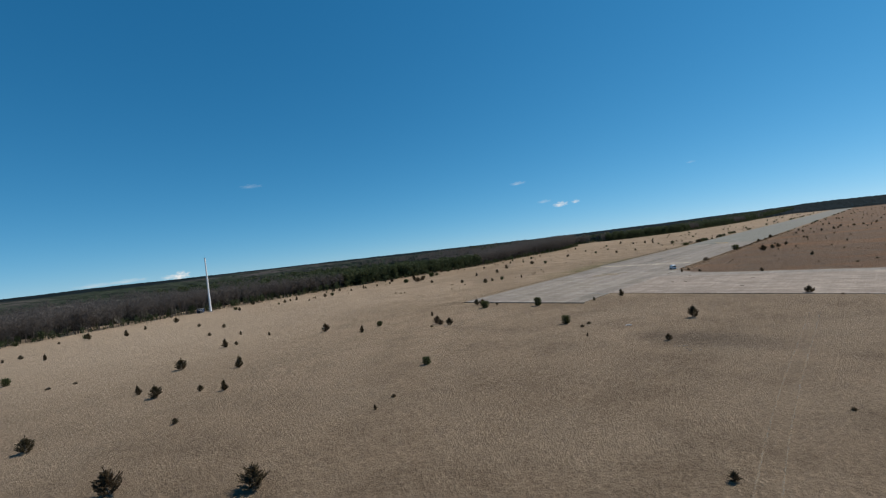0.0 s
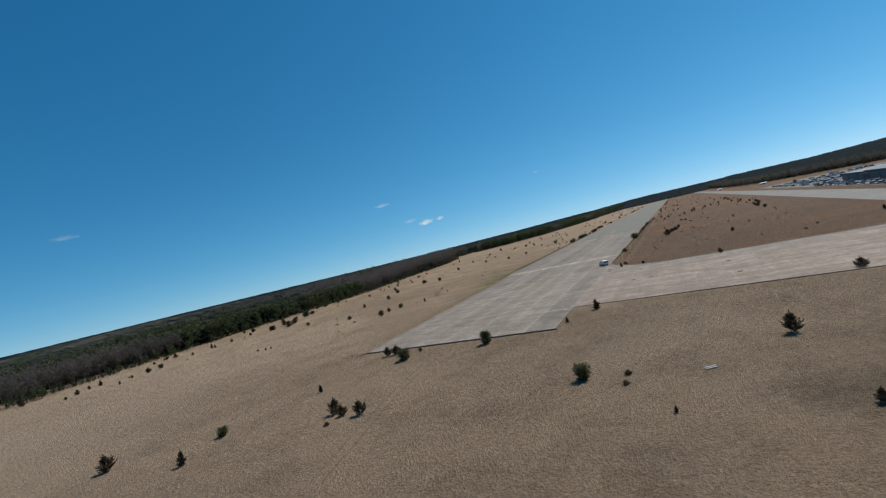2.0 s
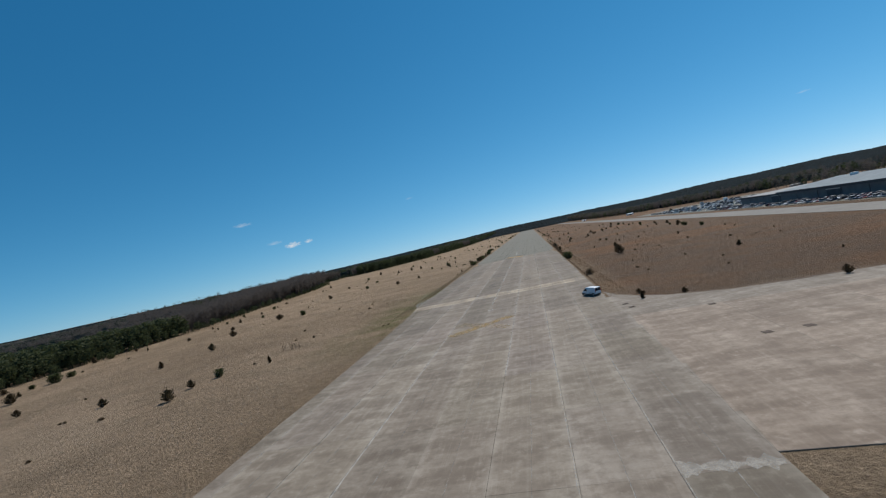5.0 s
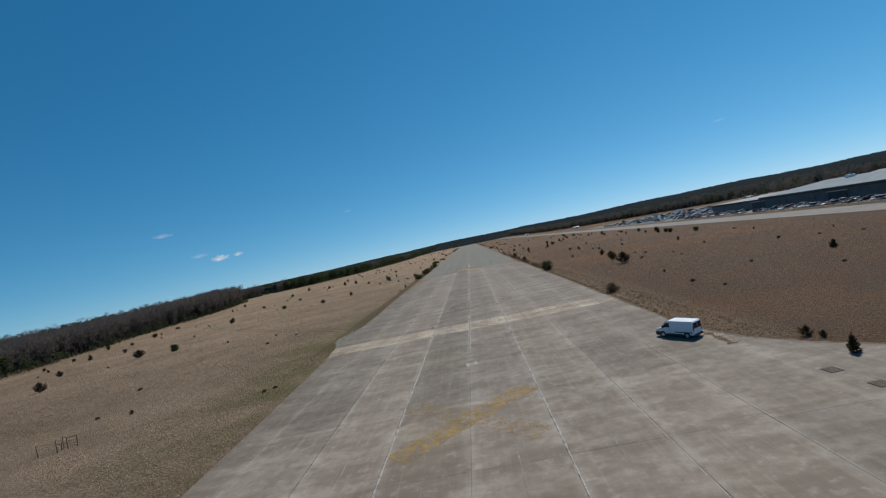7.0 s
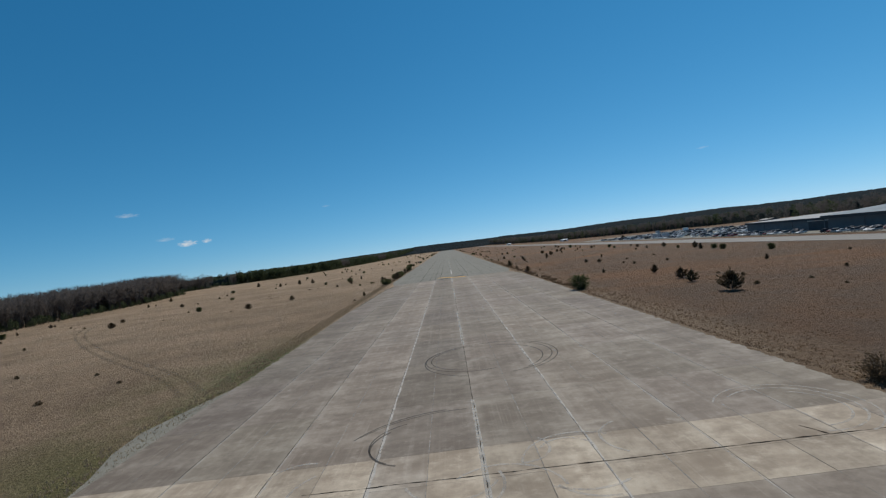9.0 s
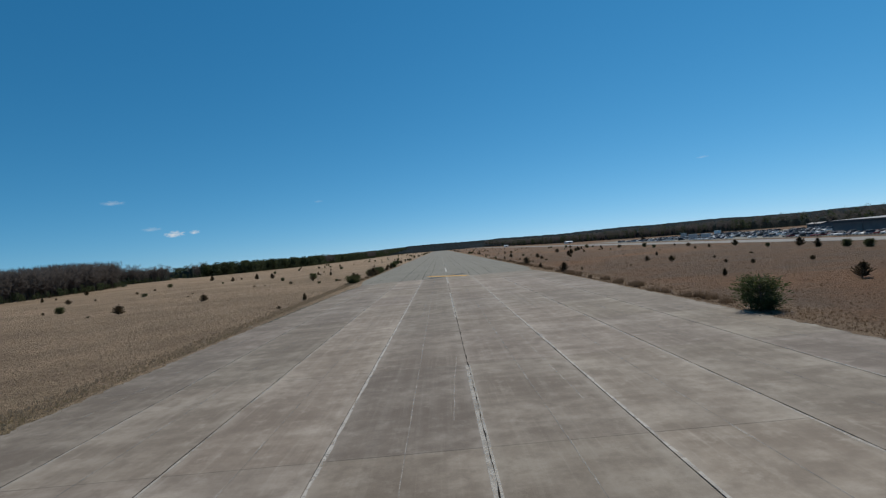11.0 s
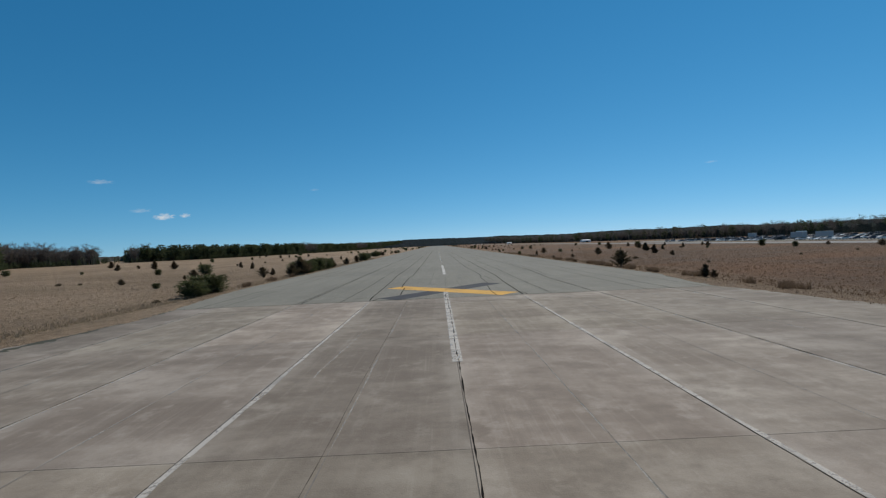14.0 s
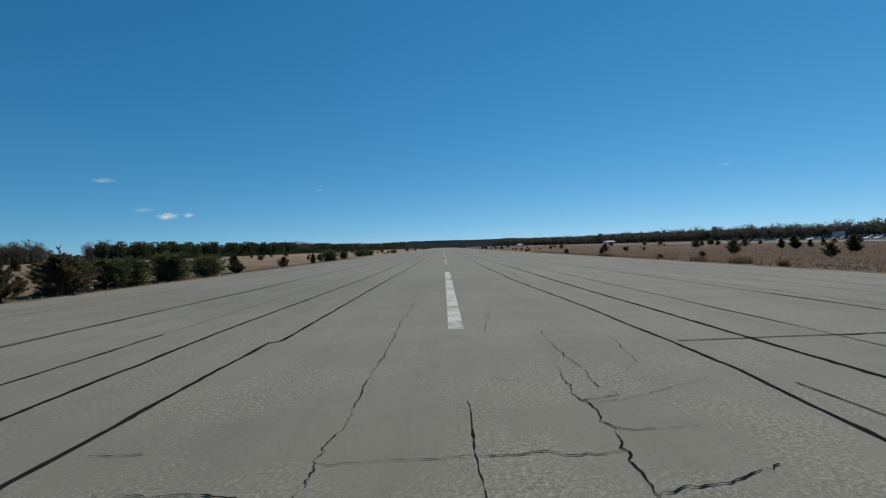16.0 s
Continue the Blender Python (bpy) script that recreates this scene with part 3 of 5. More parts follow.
SOUTH_A = [(9.1, -135.4, 2.7), (-69.6, -134.6, 2.5), (-127.1, -133.1, 1.5), (39.9, -130.1, 3.4), (-46.8, -127.7, 0.7), (-127.2, -128.2, 2), (-45.9, -122.4, 0.6), (-110.4, -122.7, 2.5), (54.4, -119.2, 3.1), (19.2, -117.3, 1.2), (-11.9, -115.7, 2.4), (-4.4, -114.2, 2.9), (-161.3, -113.5, 1.5), (0.8, -107.2, 1.5), (6, -104.2, 2.5), (-158.2, -103.2, 3.5), (-29.2, -102.1, 3.4), (47, -96, 1), (96.1, -91.8, 1.1), (-13.1, -93.4, 3.4), (-142.3, -91.7, 3.4), (45, -90.5, 0.6), (-50, -83, 3.4), (-157.9, -80.8, 2.3), (-49.3, -79.7, 1.6), (-86.4, -75.4, 1.6), (34.9, -72.7, 1.9), (103.7, -68, 0.4), (-71.3, -69.3, 1.8), (-125.8, -66.3, 1.9)]
SOUTH_B = [(-166.6, -64.4, 3.1), (-54.1, -66, 1.5), (-103, -63.6, 2), (-34.7, -54.4, 3.5), (-16.6, -52.3, 2.8), (-20.3, -42.1, 2), (73.9, -39.1, 1.6), (55.8, -39.6, 0.9), (2.7, -39.2, 0.7), (6.7, -35, 2.7), (2.9, -35, 2), (0.3, -34.2, 3.3), (49.5, -29.8, 0.7), (-170.5, -29.5, 2.5), (43, -26.5, 2.5), (49.5, -26, 0.8), (-15, -21.4, 2.1), (71.7, -13.3, 3.4), (-5.2, -2, 3.1), (-4.4, 4.6, 1.3), (-11.9, 4.8, 2.6), (-14.3, 4.2, 2.8), (-176, 6.1, 2), (37.8, 24.1, 3.1)]
WEST_FAR = [(-126.7, 254.3, 1), (-153.5, 246.3, 1.8), (-35.7, 285.5, 0.6), (-129.8, 293.4, 2.8), (-179.6, 301.4, 2.3), (-34.9, 301, 1.9), (-82.8, 305.3, 2.6), (-165.1, 317, 0.7), (-113.5, 324.6, 2.3), (-174.4, 277.3, 1.8), (-72.1, 325.8, 2.4)]
WEST_NEAR_A = [(-155.4, 8, 1.7), (-175.1, 10.1, 2.7), (-162.6, 16.7, 1.6), (-161, 23.1, 2.8), (-161.9, 29.2, 2.4), (-193.4, 50.8, 2.2), (-171.6, 51.4, 1.8), (-69, 78.8, 3.2), (-92.8, 84.1, 2.4), (-173.9, 89.7, 2.2), (-125.7, 88.4, 2.3), (-71, 88.1, 2.5), (-68.9, 95.5, 2.3), (-196.5, 103.3, 2.1), (-170.5, 103.3, 1.9), (-58.4, 102.1, 2.3), (-164, 107.5, 3.9), (-156.5, 108.7, 4), (-34.8, 128.4, 0.5), (-33.4, 129.5, 0.5), (-59.8, 130.4, 0.9), (-67.3, 131.7, 0.4), (-115.3, 126.1, 2.9), (-74.6, 151.8, 0.6), (-110.7, 145.7, 3.1), (-124.5, 177.7, 3.2), (-60.7, 186, 0.7), (-144.4, 204.8, 2.3), (-65.7, 203.3, 0.5), (-109.3, 214.9, 2.6)]
WEST_NEAR_B = [(-123.3, 215.4, 3.2), (-149.2, 96.9, 4.4), (-160.8, 94.9, 3.1), (-188.9, 128.8, 2.6), (-174.4, 136.8, 3.7), (-176.4, 144.8, 2.3), (-178.1, 130.9, 1.9), (-203, 178.1, 3.4), (-199, 183.6, 2.8)]
WEST_END = [(-92.8, 354.8, 0.4), (-147.1, 369.1, 2.2), (-140.3, 314.1, 1.9), (-124.8, 380.4, 1.5), (-66.1, 386.1, 1.5), (-145.8, 407.6, 1.5), (-188.1, 333.4, 1.8), (-60.1, 398.8, 1.2), (-62.7, 407.5, 2.2), (-65.5, 419.2, 3.1), (-153.7, 433.7, 1.3), (-83.9, 427.9, 1.8), (-203, 450.7, 3.1), (-232.5, 460.7, 2.7), (-63.1, 445.6, 2.7), (-107.2, 477.1, 4), (-135.7, 485.3, 3.3), (-120.2, 485.4, 3.9), (-174.2, 536, 4.1)]


def plant(spots, seed, pines=0.15, spread=1.0):
    rng = random.Random(seed)
    for x, y, h in spots:
        kind = MOUNDS if h < 0.85 else BUSHES if rng.random() < pines and h < 3.9 else CEDARS
        proto = rng.choice(kind)
        s = max(0.45, h) * rng.uniform(0.97, 1.08)
        w = s * rng.uniform(0.85, 1.1) * spread
        made = copy_thing(proto, pose(x, y, float(land(x, y)) - 0.02 * s, rng.uniform(-4, 4), rng.uniform(-4, 4), rng.uniform(0, 360)))
        made.scale = (w, w, s)


for k, (spots, pines, spread) in enumerate(((SOUTH_A, 0.12, 1.0), (SOUTH_B, 0.12, 1.0), (WEST_NEAR_A, 0.1, 1.0), (WEST_NEAR_B, 0.7, 1.25), (WEST_FAR, 0.1, 1.1), (WEST_PINES, 1.0, 1.3), (WEST_END, 0.15, 1.2), (EAST_NEAR, 0.18, 1.1), (EAST_FAR_A, 0.08, 1.05), (EAST_FAR_B, 0.2, 1.2), (WEST_CEDARS, 0.0, 1.05))):
    plant(spots, 100 + k, pines, spread)


round_bush = copy_thing(BUSHES[0], pose(14.6, 4.4, float(land(14.6, 4.4)), 0, 0, 20))
round_bush.scale = (3.0, 3.0, 3.4)
wide_bush = copy_thing(MOUNDS[1], pose(32.6, 158.4, -0.1, 0, 0, 70))
wide_bush.scale = (2.1, 1.8, 2.3)


def scatter(count, seed, x0, x1, y0, y1, lo, hi, pines, near=0.0):
    """Further saplings thinly sown over a stretch of the field."""
    rng = random.Random(seed)
    plant([(x0 + (x1 - x0) * (rng.random() ** (1 + near)), rng.uniform(y0, y1), rng.uniform(lo, hi) * rng.choice((0.6, 1, 1))) for _ in range(count)], seed, pines)


scatter(45, 201, -36, -175, 450, 900, 1.0, 3.0, 0.3, 0.6)
scatter(60, 202, -36, -150, 900, 2000, 1.5, 3.5, 0.3, 0.6)
scatter(22, 203, -33, -40, 440, 1500, 1.8, 3.6, 0.7)
scatter(45, 204, 36, 122, 450, 900, 0.8, 2.8, 0.2, 0.5)
scatter(55, 205, 36, 120, 900, 1900, 1.5, 3.2, 0.2, 0.5)
scatter(26, 206, 33, 39, 420, 1500, 1.2, 2.8, 0.5)
scatter(28, 207, -160, -200, -140, 420, 1.2, 3.2, 0.2)
scatter(26, 208, -50, -190, -40, 400, 0.4, 1.0, 0.1)
scatter(22, 209, 45, 120, 110, 420, 0.4, 0.9, 0.1)
scatter(14, 210, 112, 123, 250, 700, 1.5, 3.0, 0.4)
for proto in CEDARS + BUSHES + MOUNDS:
    for ob in (*proto.children, proto):
        bpy.data.objects.remove(ob)


def tree_kinds(seed):
    """Wood trees one metre high: three bare broadleaf trees and three pines, as number arrays."""
    rng = np.random.default_rng(seed)
    bare, pine = [], []
    for _ in range(3):
        fork = rng.uniform(0.25, 0.4)
        n = 11
        az, z0 = rng.uniform(0, 6.28, n), rng.uniform(fork - 0.12, 0.75, n)
        ln = rng.uniform(0.16, 0.34, n)
        a = np.c_[np.zeros(n), np.zeros(n), z0]
        b = a + np.c_[np.cos(az) * ln * 0.75, np.sin(az) * ln * 0.75, ln * 0.9]
        trunk = stems(np.array([[0, 0, -0.03]]), np.array([[0.01, 0.0, 0.8]]), 0.012, 0.005)
        limbs = stems(a, b, 0.006, 0.002)
        m = 150
        j = rng.integers(0, n, m)
        s = rng.uniform(0.3, 1.0, m)[:, None]
        p = a[j] + (b[j] - a[j]) * s
        q = p + np.c_[rng.normal(0, 0.09, m), rng.normal(0, 0.09, m), rng.uniform(0.05, 0.2, m)]
        twig = sprays(rng, (p + q) / 2, q - p, 0.10, 0.11)
        bare.append(join([trunk, limbs, twig]))
    for _ in range(3):
        n = 150
        z0 = rng.uniform(0.24, 0.98, n)
        az = rng.uniform(0, 6.28, n)
        r = 0.21 * np.sqrt(np.clip(1 - ((z0 - 0.55) / 0.45) ** 2, 0.02, 1)) * rng.uniform(0.35, 1.2, n)
        heads = np.c_[np.cos(az) * r, np.sin(az) * r, z0]
        pine.append(join([stems(np.array([[0, 0, -0.03]]), np.array([[0, 0, 0.9]]), 0.016, 0.005), sprays(rng, heads, np.c_[np.cos(az), np.sin(az), np.full(n, 0.5)], 0.095, 0.7)]))
    return bare, pine


KINDS = tree_kinds(3)


def wood(name, label, places, heights, material, kinds, seed):
    """Many trees joined into one stand."""
    rng = np.random.default_rng(seed)
    vs, fs, n = [], [], 0
    pick = rng.integers(0, len(kinds), len(places))
    for k, (v, f) in enumerate(kinds):
        at = np.flatnonzero(pick == k)
        a = rng.uniform(0, 6.28, len(at))
        h, w = heights[at], heights[at] * rng.uniform(0.8, 1.3, len(at))
        x = (v[None, :, 0] * np.cos(a)[:, None] - v[None, :, 1] * np.sin(a)[:, None]) * w[:, None] + places[at, 0:1]
        y = (v[None, :, 0] * np.sin(a)[:, None] + v[None, :, 1] * np.cos(a)[:, None]) * w[:, None] + places[at, 1:2]
        z = v[None, :, 2] * h[:, None] + places[at, 2:3]
        vs.append(np.stack([x, y, z], 2).reshape(-1, 3))
        fs.append((f[None] + (np.arange(len(at)) * len(v))[:, None, None]).reshape(-1, 4) + n)
        n += len(at) * len(v)
    return tagged(new(name, arrays(name, np.concatenate(vs), np.concatenate(fs), M[material])), label, "woodland", kind="stuff")


# the wood's edge, as a function of y
WEST_Y = np.array([-500, -250, -100, 0, 100, 180, 260, 310, 370, 450, 560, 640, 700, 760, 900, 1400, 2400.0])
WEST_X = np.array([-190, -193, -198, -209, -214, -208, -206, -214, -226, -232, -262, -330, -300, -246, -205, -175, -150.0])


def edge_west(y):
    return np.interp(y, WEST_Y, WEST_X)


def hill(x, y):
    """Gentle wooded rise of the land all round, far off."""
    r, az = np.hypot(x, y - 300), np.arctan2(y - 300, x)
    top = 31 + 3 * np.sin(az * 5 + 1) + 3 * np.sin(az * 13) + 2 * np.sin(az * 31 + 2)
    west = smooth_step(np.mod(az, 2 * np.pi), 1.62, 2.2) * smooth_step(-np.mod(az, 2 * np.pi), -5.0, -4.2)
    return (top * (1 - west) - 4.5 * west) * smooth_step(r, 700, 3000) ** 1.3


def stand(seed, count, y0, y1, depth, front=0.0):
    rng = np.random.default_rng(seed)
    y = rng.uniform(y0, y1, count)
    x = edge_west(y) - front - depth * rng.uniform(0, 1, count) ** 1.25
    return np.c_[x, y, land(x, y) + hill(x, y)]


def clearing(x, y):
    """Distance into a narrow ride that runs back through the western wood."""
    along = ((x + 205) * -215 + (y - 590) * 290) / 361.0
    across = np.abs((x + 205) * 290 + (y - 590) * 215) / 361.0
    return (along > -30) & (across < 9 + 0.02 * along)


def west_woods():
    rng = np.random.default_rng(77)
    p = np.concatenate([stand(1, 3000, -420, 640, 300), stand(2, 3000, -420, 640, 45), stand(3, 1600, 690, 2300, 240), stand(5, 700, 690, 1500, 30), stand(6, 1300, 430, 690, 110)])
    p = p[~clearing(p[:, 0], p[:, 1])]
    patch = np.array([noise.noise(Vector((x * 0.011, y * 0.007, 3.0))) for x, y, z in p])
    green = patch + 0.16 * np.sin((p[:, 1] - 40) * 0.017) + np.where((p[:, 1] > -5) & (p[:, 1] < 245), 0.55, 0.0) + np.where(p[:, 1] > 690, 0.45, 0.0) + np.where((p[:, 1] > 575) & (p[:, 1] < 690), 0.75, 0.0) + np.where((p[:, 1] > 245) & (p[:, 1] < 575), -0.30, 0.0) > 0.24
    h = np.where(green, rng.uniform(7.0, 13.5, len(p)), rng.uniform(9.5, 14, len(p)))
    h = h * (1 + 0.22 * smooth_step(p[:, 1], 230, 420) + 0.2 * smooth_step(p[:, 1], 430, 540) * smooth_step(-p[:, 1], -720, -640))
    wood("bare_wood", "leafless grey-brown oak wood at the field's edge", p[~green], h[~green], "bare", KINDS[0], 5)
    wood("pine_wood", "dark green pitch pine wood at the field's edge", p[green], h[green], "far_pine", KINDS[1], 6)
    rim = stand(4, 2200, -420, 1700, 16, -7)
    wood("wood_edge_pines", "small pines and scrub along the wood's edge", rim, rng.uniform(1.5, 5.0, len(rim)) * rng.choice((0.6, 1.0, 1.2), len(rim)), "far_pine", KINDS[1], 7)


west_woods()


def edge_east(y):
    return np.interp(y, (60, 640, 700, 785, 873, 1000, 1100, 1500, 2400), (420, 420, 330, 288, 254, 222, 205, 190, 180))


def east_woods():
    rng = np.random.default_rng(78)
    def strip(count, x0, x1, y0, y1):
        x, y = rng.uniform(x0, x1, count), rng.uniform(y0, y1, count)
        return np.c_[x, y, land(x, y) + hill(x, y)]
    p = np.concatenate([strip(420, 395, 480, 80, 1000), strip(60, 262, 330, 430, 520)])
    y = rng.uniform(690, 2100, 1500)
    x = edge_east(y) + 70 * rng.random(1500) ** 1.4
    p = np.concatenate([p, np.c_[x, y, land(x, y) + hill(x, y)]])
    g = rng.random(len(p)) < 0.16
    h = rng.uniform(9, 15, len(p))
    wood("bare_wood", "leafless wood behind the hangars", p[~g], h[~g], "bare", KINDS[0], 8)
    wood("pine_wood", "dark pines behind the hangars", p[g], h[g], "far_pine", KINDS[1], 9)


east_woods()


def far_canopy():
    """The unbroken far woods, a rough roof of tree tops over rising land."""
    az = np.linspace(0, 2 * np.pi, 1400, endpoint=False)
    rs = np.r_[np.arange(225, 700, 13), np.arange(700, 1200, 22), np.arange(1200, 4400, 75)]
    a, r = np.meshgrid(az, rs)
    x, y = r * np.cos(a), 300 + r * np.sin(a)
    out = np.maximum(np.maximum(edge_west(y) - 26 - x, np.where(y > 60, x - edge_east(y) - 30, x - 600)), np.maximum(-460 - y, y - 2350))
    rng = np.random.default_rng(9)
    z = land(x, y) + hill(x, y) * smooth_step(out, 0, 600) + 7.0 * (1 + 0.6 * smooth_step(y, 230, 480) * smooth_step(-y, -900, -700) * (x < 0)) + rng.uniform(-2.4, 2.4, x.shape) + 1.5 * np.sin(x * 0.021) * np.sin(y * 0.017)
    z = np.where(clearing(x, y) & (np.hypot(x, y - 300) < 1000), land(x, y) - 1.0, z)
    z = np.where(out > 0, z, -6.0)
    m = len(az)
    i = (np.arange(len(rs) - 1)[:, None] * m + np.arange(m)).ravel()
    nxt = (np.arange(len(rs) - 1)[:, None] * m + (np.arange(m) + 1) % m).ravel()
    keep = (out.ravel()[i] > -80)
    f = np.c_[i, nxt, nxt + m, i + m][keep]
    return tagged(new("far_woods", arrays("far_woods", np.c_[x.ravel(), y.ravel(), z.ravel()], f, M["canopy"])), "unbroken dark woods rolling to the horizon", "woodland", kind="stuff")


far_canopy()


# ---- grass ----
def tufts(name, seed, count, x0, x1, y0, y1, lo, hi, label, key="weed", blades=5, soft=0.0, fine=1.0):
    """Dry grass tufts: narrow bent blades from one root."""
    rng = np.random.default_rng(seed)
    x, y = x0 + (x1 - x0) * rng.random(count), rng.uniform(y0, y1, count)
    if soft:
        keep = rng.random(count) > np.clip(np.abs(x - x0) / abs(x1 - x0), 0, 1) ** soft * 0.98 + 0.6 * np.clip((y0 + 60 - y) / 60, 0, 1)
        x, y = x[keep], y[keep]
    x, y = np.repeat(x, blades), np.repeat(y, blades)
    n = len(x)
    h = rng.uniform(lo, hi, n)
    a = rng.uniform(0, 6.28, n)
    x, y = x + rng.normal(0, 0.07, n), y + rng.normal(0, 0.07, n)
    z = land(x, y) - 0.02
    w = (0.025 + h * 0.05) * fine
    lean = h * rng.uniform(0.1, 0.7, n)
    px, py = -np.sin(a) * w, np.cos(a) * w
    v = np.stack([np.c_[x - px, y - py, z], np.c_[x + px, y + py, z], np.c_[x + np.cos(a) * lean, y + np.sin(a) * lean, z + h]], 1).reshape(-1, 3)
    f = np.arange(3 * n).reshape(-1, 3)
    return tagged(new(name, arrays(name, v, f, M[key])), label, "grass", kind="stuff")


tufts("verge_grass", 8, 5000, -26.6, -31.2, 10, 150, 0.14, 0.28, "short dry grass creeping over the pavement edge", "green_weed", fine=0.5)
tufts("verge_grass", 1, 5200, -30.7, -35, 140, 520, 0.12, 0.36, "dry blond grass along the pavement edge")
tufts("verge_grass", 5, 4200, -30.4, -34.0, 180, 345, 0.10, 0.30, "dry grass overhanging the pavement edge", fine=0.6)
tufts("verge_weeds", 6, 3000, -29.0, -32.6, 150, 350, 0.06, 0.2, "greenish brown weeds along the pavement edge", "green_weed")
tufts("verge_weeds", 7, 2500, 30.2, 31.6, 108, 345, 0.08, 0.22, "brown weeds along the pavement edge", "dead_weed")
tufts("verge_grass", 2, 5000, 30.9, 36, 108, 520, 0.10, 0.32, "dry brown grass along the pavement edge", "bluestem", fine=0.6)
tufts("field_grass", 3, 26000, -33, -110, 130, 470, 0.08, 0.22, "tufted dry grass of the western field", soft=0.4)
tufts("field_grass", 4, 20000, 33, 110, 130, 470, 0.08, 0.22, "tufted reddish dry grass of the eastern field", "bluestem", soft=0.4)


def clumps(seed, count, x0, x1, y0, y1):
    """Brown standing weeds in clumps along the eastern pavement edge."""
    rng = np.random.default_rng(seed)
    for _ in range(count):
        x, y = x0 + (x1 - x0) * rng.random(), rng.uniform(y0, y1)
        r = rng.uniform(0.3, 0.9)
        tufts("weed_clump", int(rng.integers(1e6)), 46, x - r, x + r, y - r, y + r, 0.30, 0.90, "clump of tall brown dead weeds at the pavement edge", "dead_weed", 9, fine=0.33)


clumps(41, 34, 31.0, 33.0, 236, 335)
clumps(42, 22, 31.0, 33.5, 335, 450)
clumps(43, 6, -31.0, -33.0, 365, 420)

# ---- markings and wear on the pavements ----
def ribbon(name, parent, x0, y0, x1, y1, wide, wander, seed, key="tar", z=0.014, step=0.8, ragged=0.35, jag=0.0, thin=1.0):
    """A narrow strip that wanders from one point to another."""
    rng = np.random.default_rng(seed)
    n = max(3, int(math.hypot(x1 - x0, y1 - y0) / step))
    s = np.linspace(0, 1, n)
    ph = rng.uniform(0, 6.28, 6)
    off = sum(np.sin(s * n * step * k + p) * a for k, a, p in zip((0.11, 0.31, 0.8, 1.9, 4.1, 7.7), (0.5, 0.4, 0.35, 0.28, 0.25, 0.2), ph)) * wander
    off = off + np.convolve(rng.normal(0, 1, n + 4), np.ones(5) / 5, "valid") * wander * 0.9 + rng.normal(0, jag, n) + np.interp(s, np.linspace(0, 1, max(3, n // 5)), rng.normal(0, jag * 2.2, max(3, n // 5)))
    if jag:
        off = off - off[0] + (off[0] - off[-1]) * s
    d = np.array([x1 - x0, y1 - y0]) / math.hypot(x1 - x0, y1 - y0)
    nrm = np.array([-d[1], d[0]])
    c = np.array([x0, y0]) + s[:, None] * np.array([x1 - x0, y1 - y0]) + off[:, None] * nrm
    w = (wide * thin / 2) * (1 + ragged * rng.uniform(-1, 1, n)) * (1 + 0.6 * ragged * np.sin(s * n * step * 2.3 + ph[0]))
    v = np.concatenate([np.c_[c - nrm * w[:, None], np.full(n, z)], np.c_[c + nrm * w[:, None], np.full(n, z)]])
    i = np.arange(n - 1)
    return part(name, arrays(name, v, np.c_[i, i + 1, i + 1 + n, i + n], M[key]), None, parent)


def arc(name, parent, x, y, r, a0, a1, wide, key, z=0.011):
    n = max(6, int(abs(a1 - a0) / 4))
    a = np.radians(np.linspace(a0, a1, n))
    v = np.concatenate([np.c_[x + k * np.cos(a), y + k * np.sin(a), np.full(n, z)] for k in (r - wide / 2, r + wide / 2)])
    i = np.arange(n - 1)
    return part(name, arrays(name, v, np.c_[i, i + 1, i + 1 + n, i + n], M[key]), None, parent)


def cracked(name, points, wide, seed, jag=0.02, wander=0.02, step=0.09, ragged=0.8, parent=None):
    """A crack or seal from point to point."""
    for k, ((x0, y0), (x1, y1)) in enumerate(zip(points, points[1:])):
        far = math.hypot(x1 - x0, y1 - y0) > 60
        ribbon(name, parent or asphalt_runway, x0, y0, x1, y1, wide, wander, seed + 31 * k, step=2.0 if far else step, ragged=ragged, jag=0.03 if far else jag)


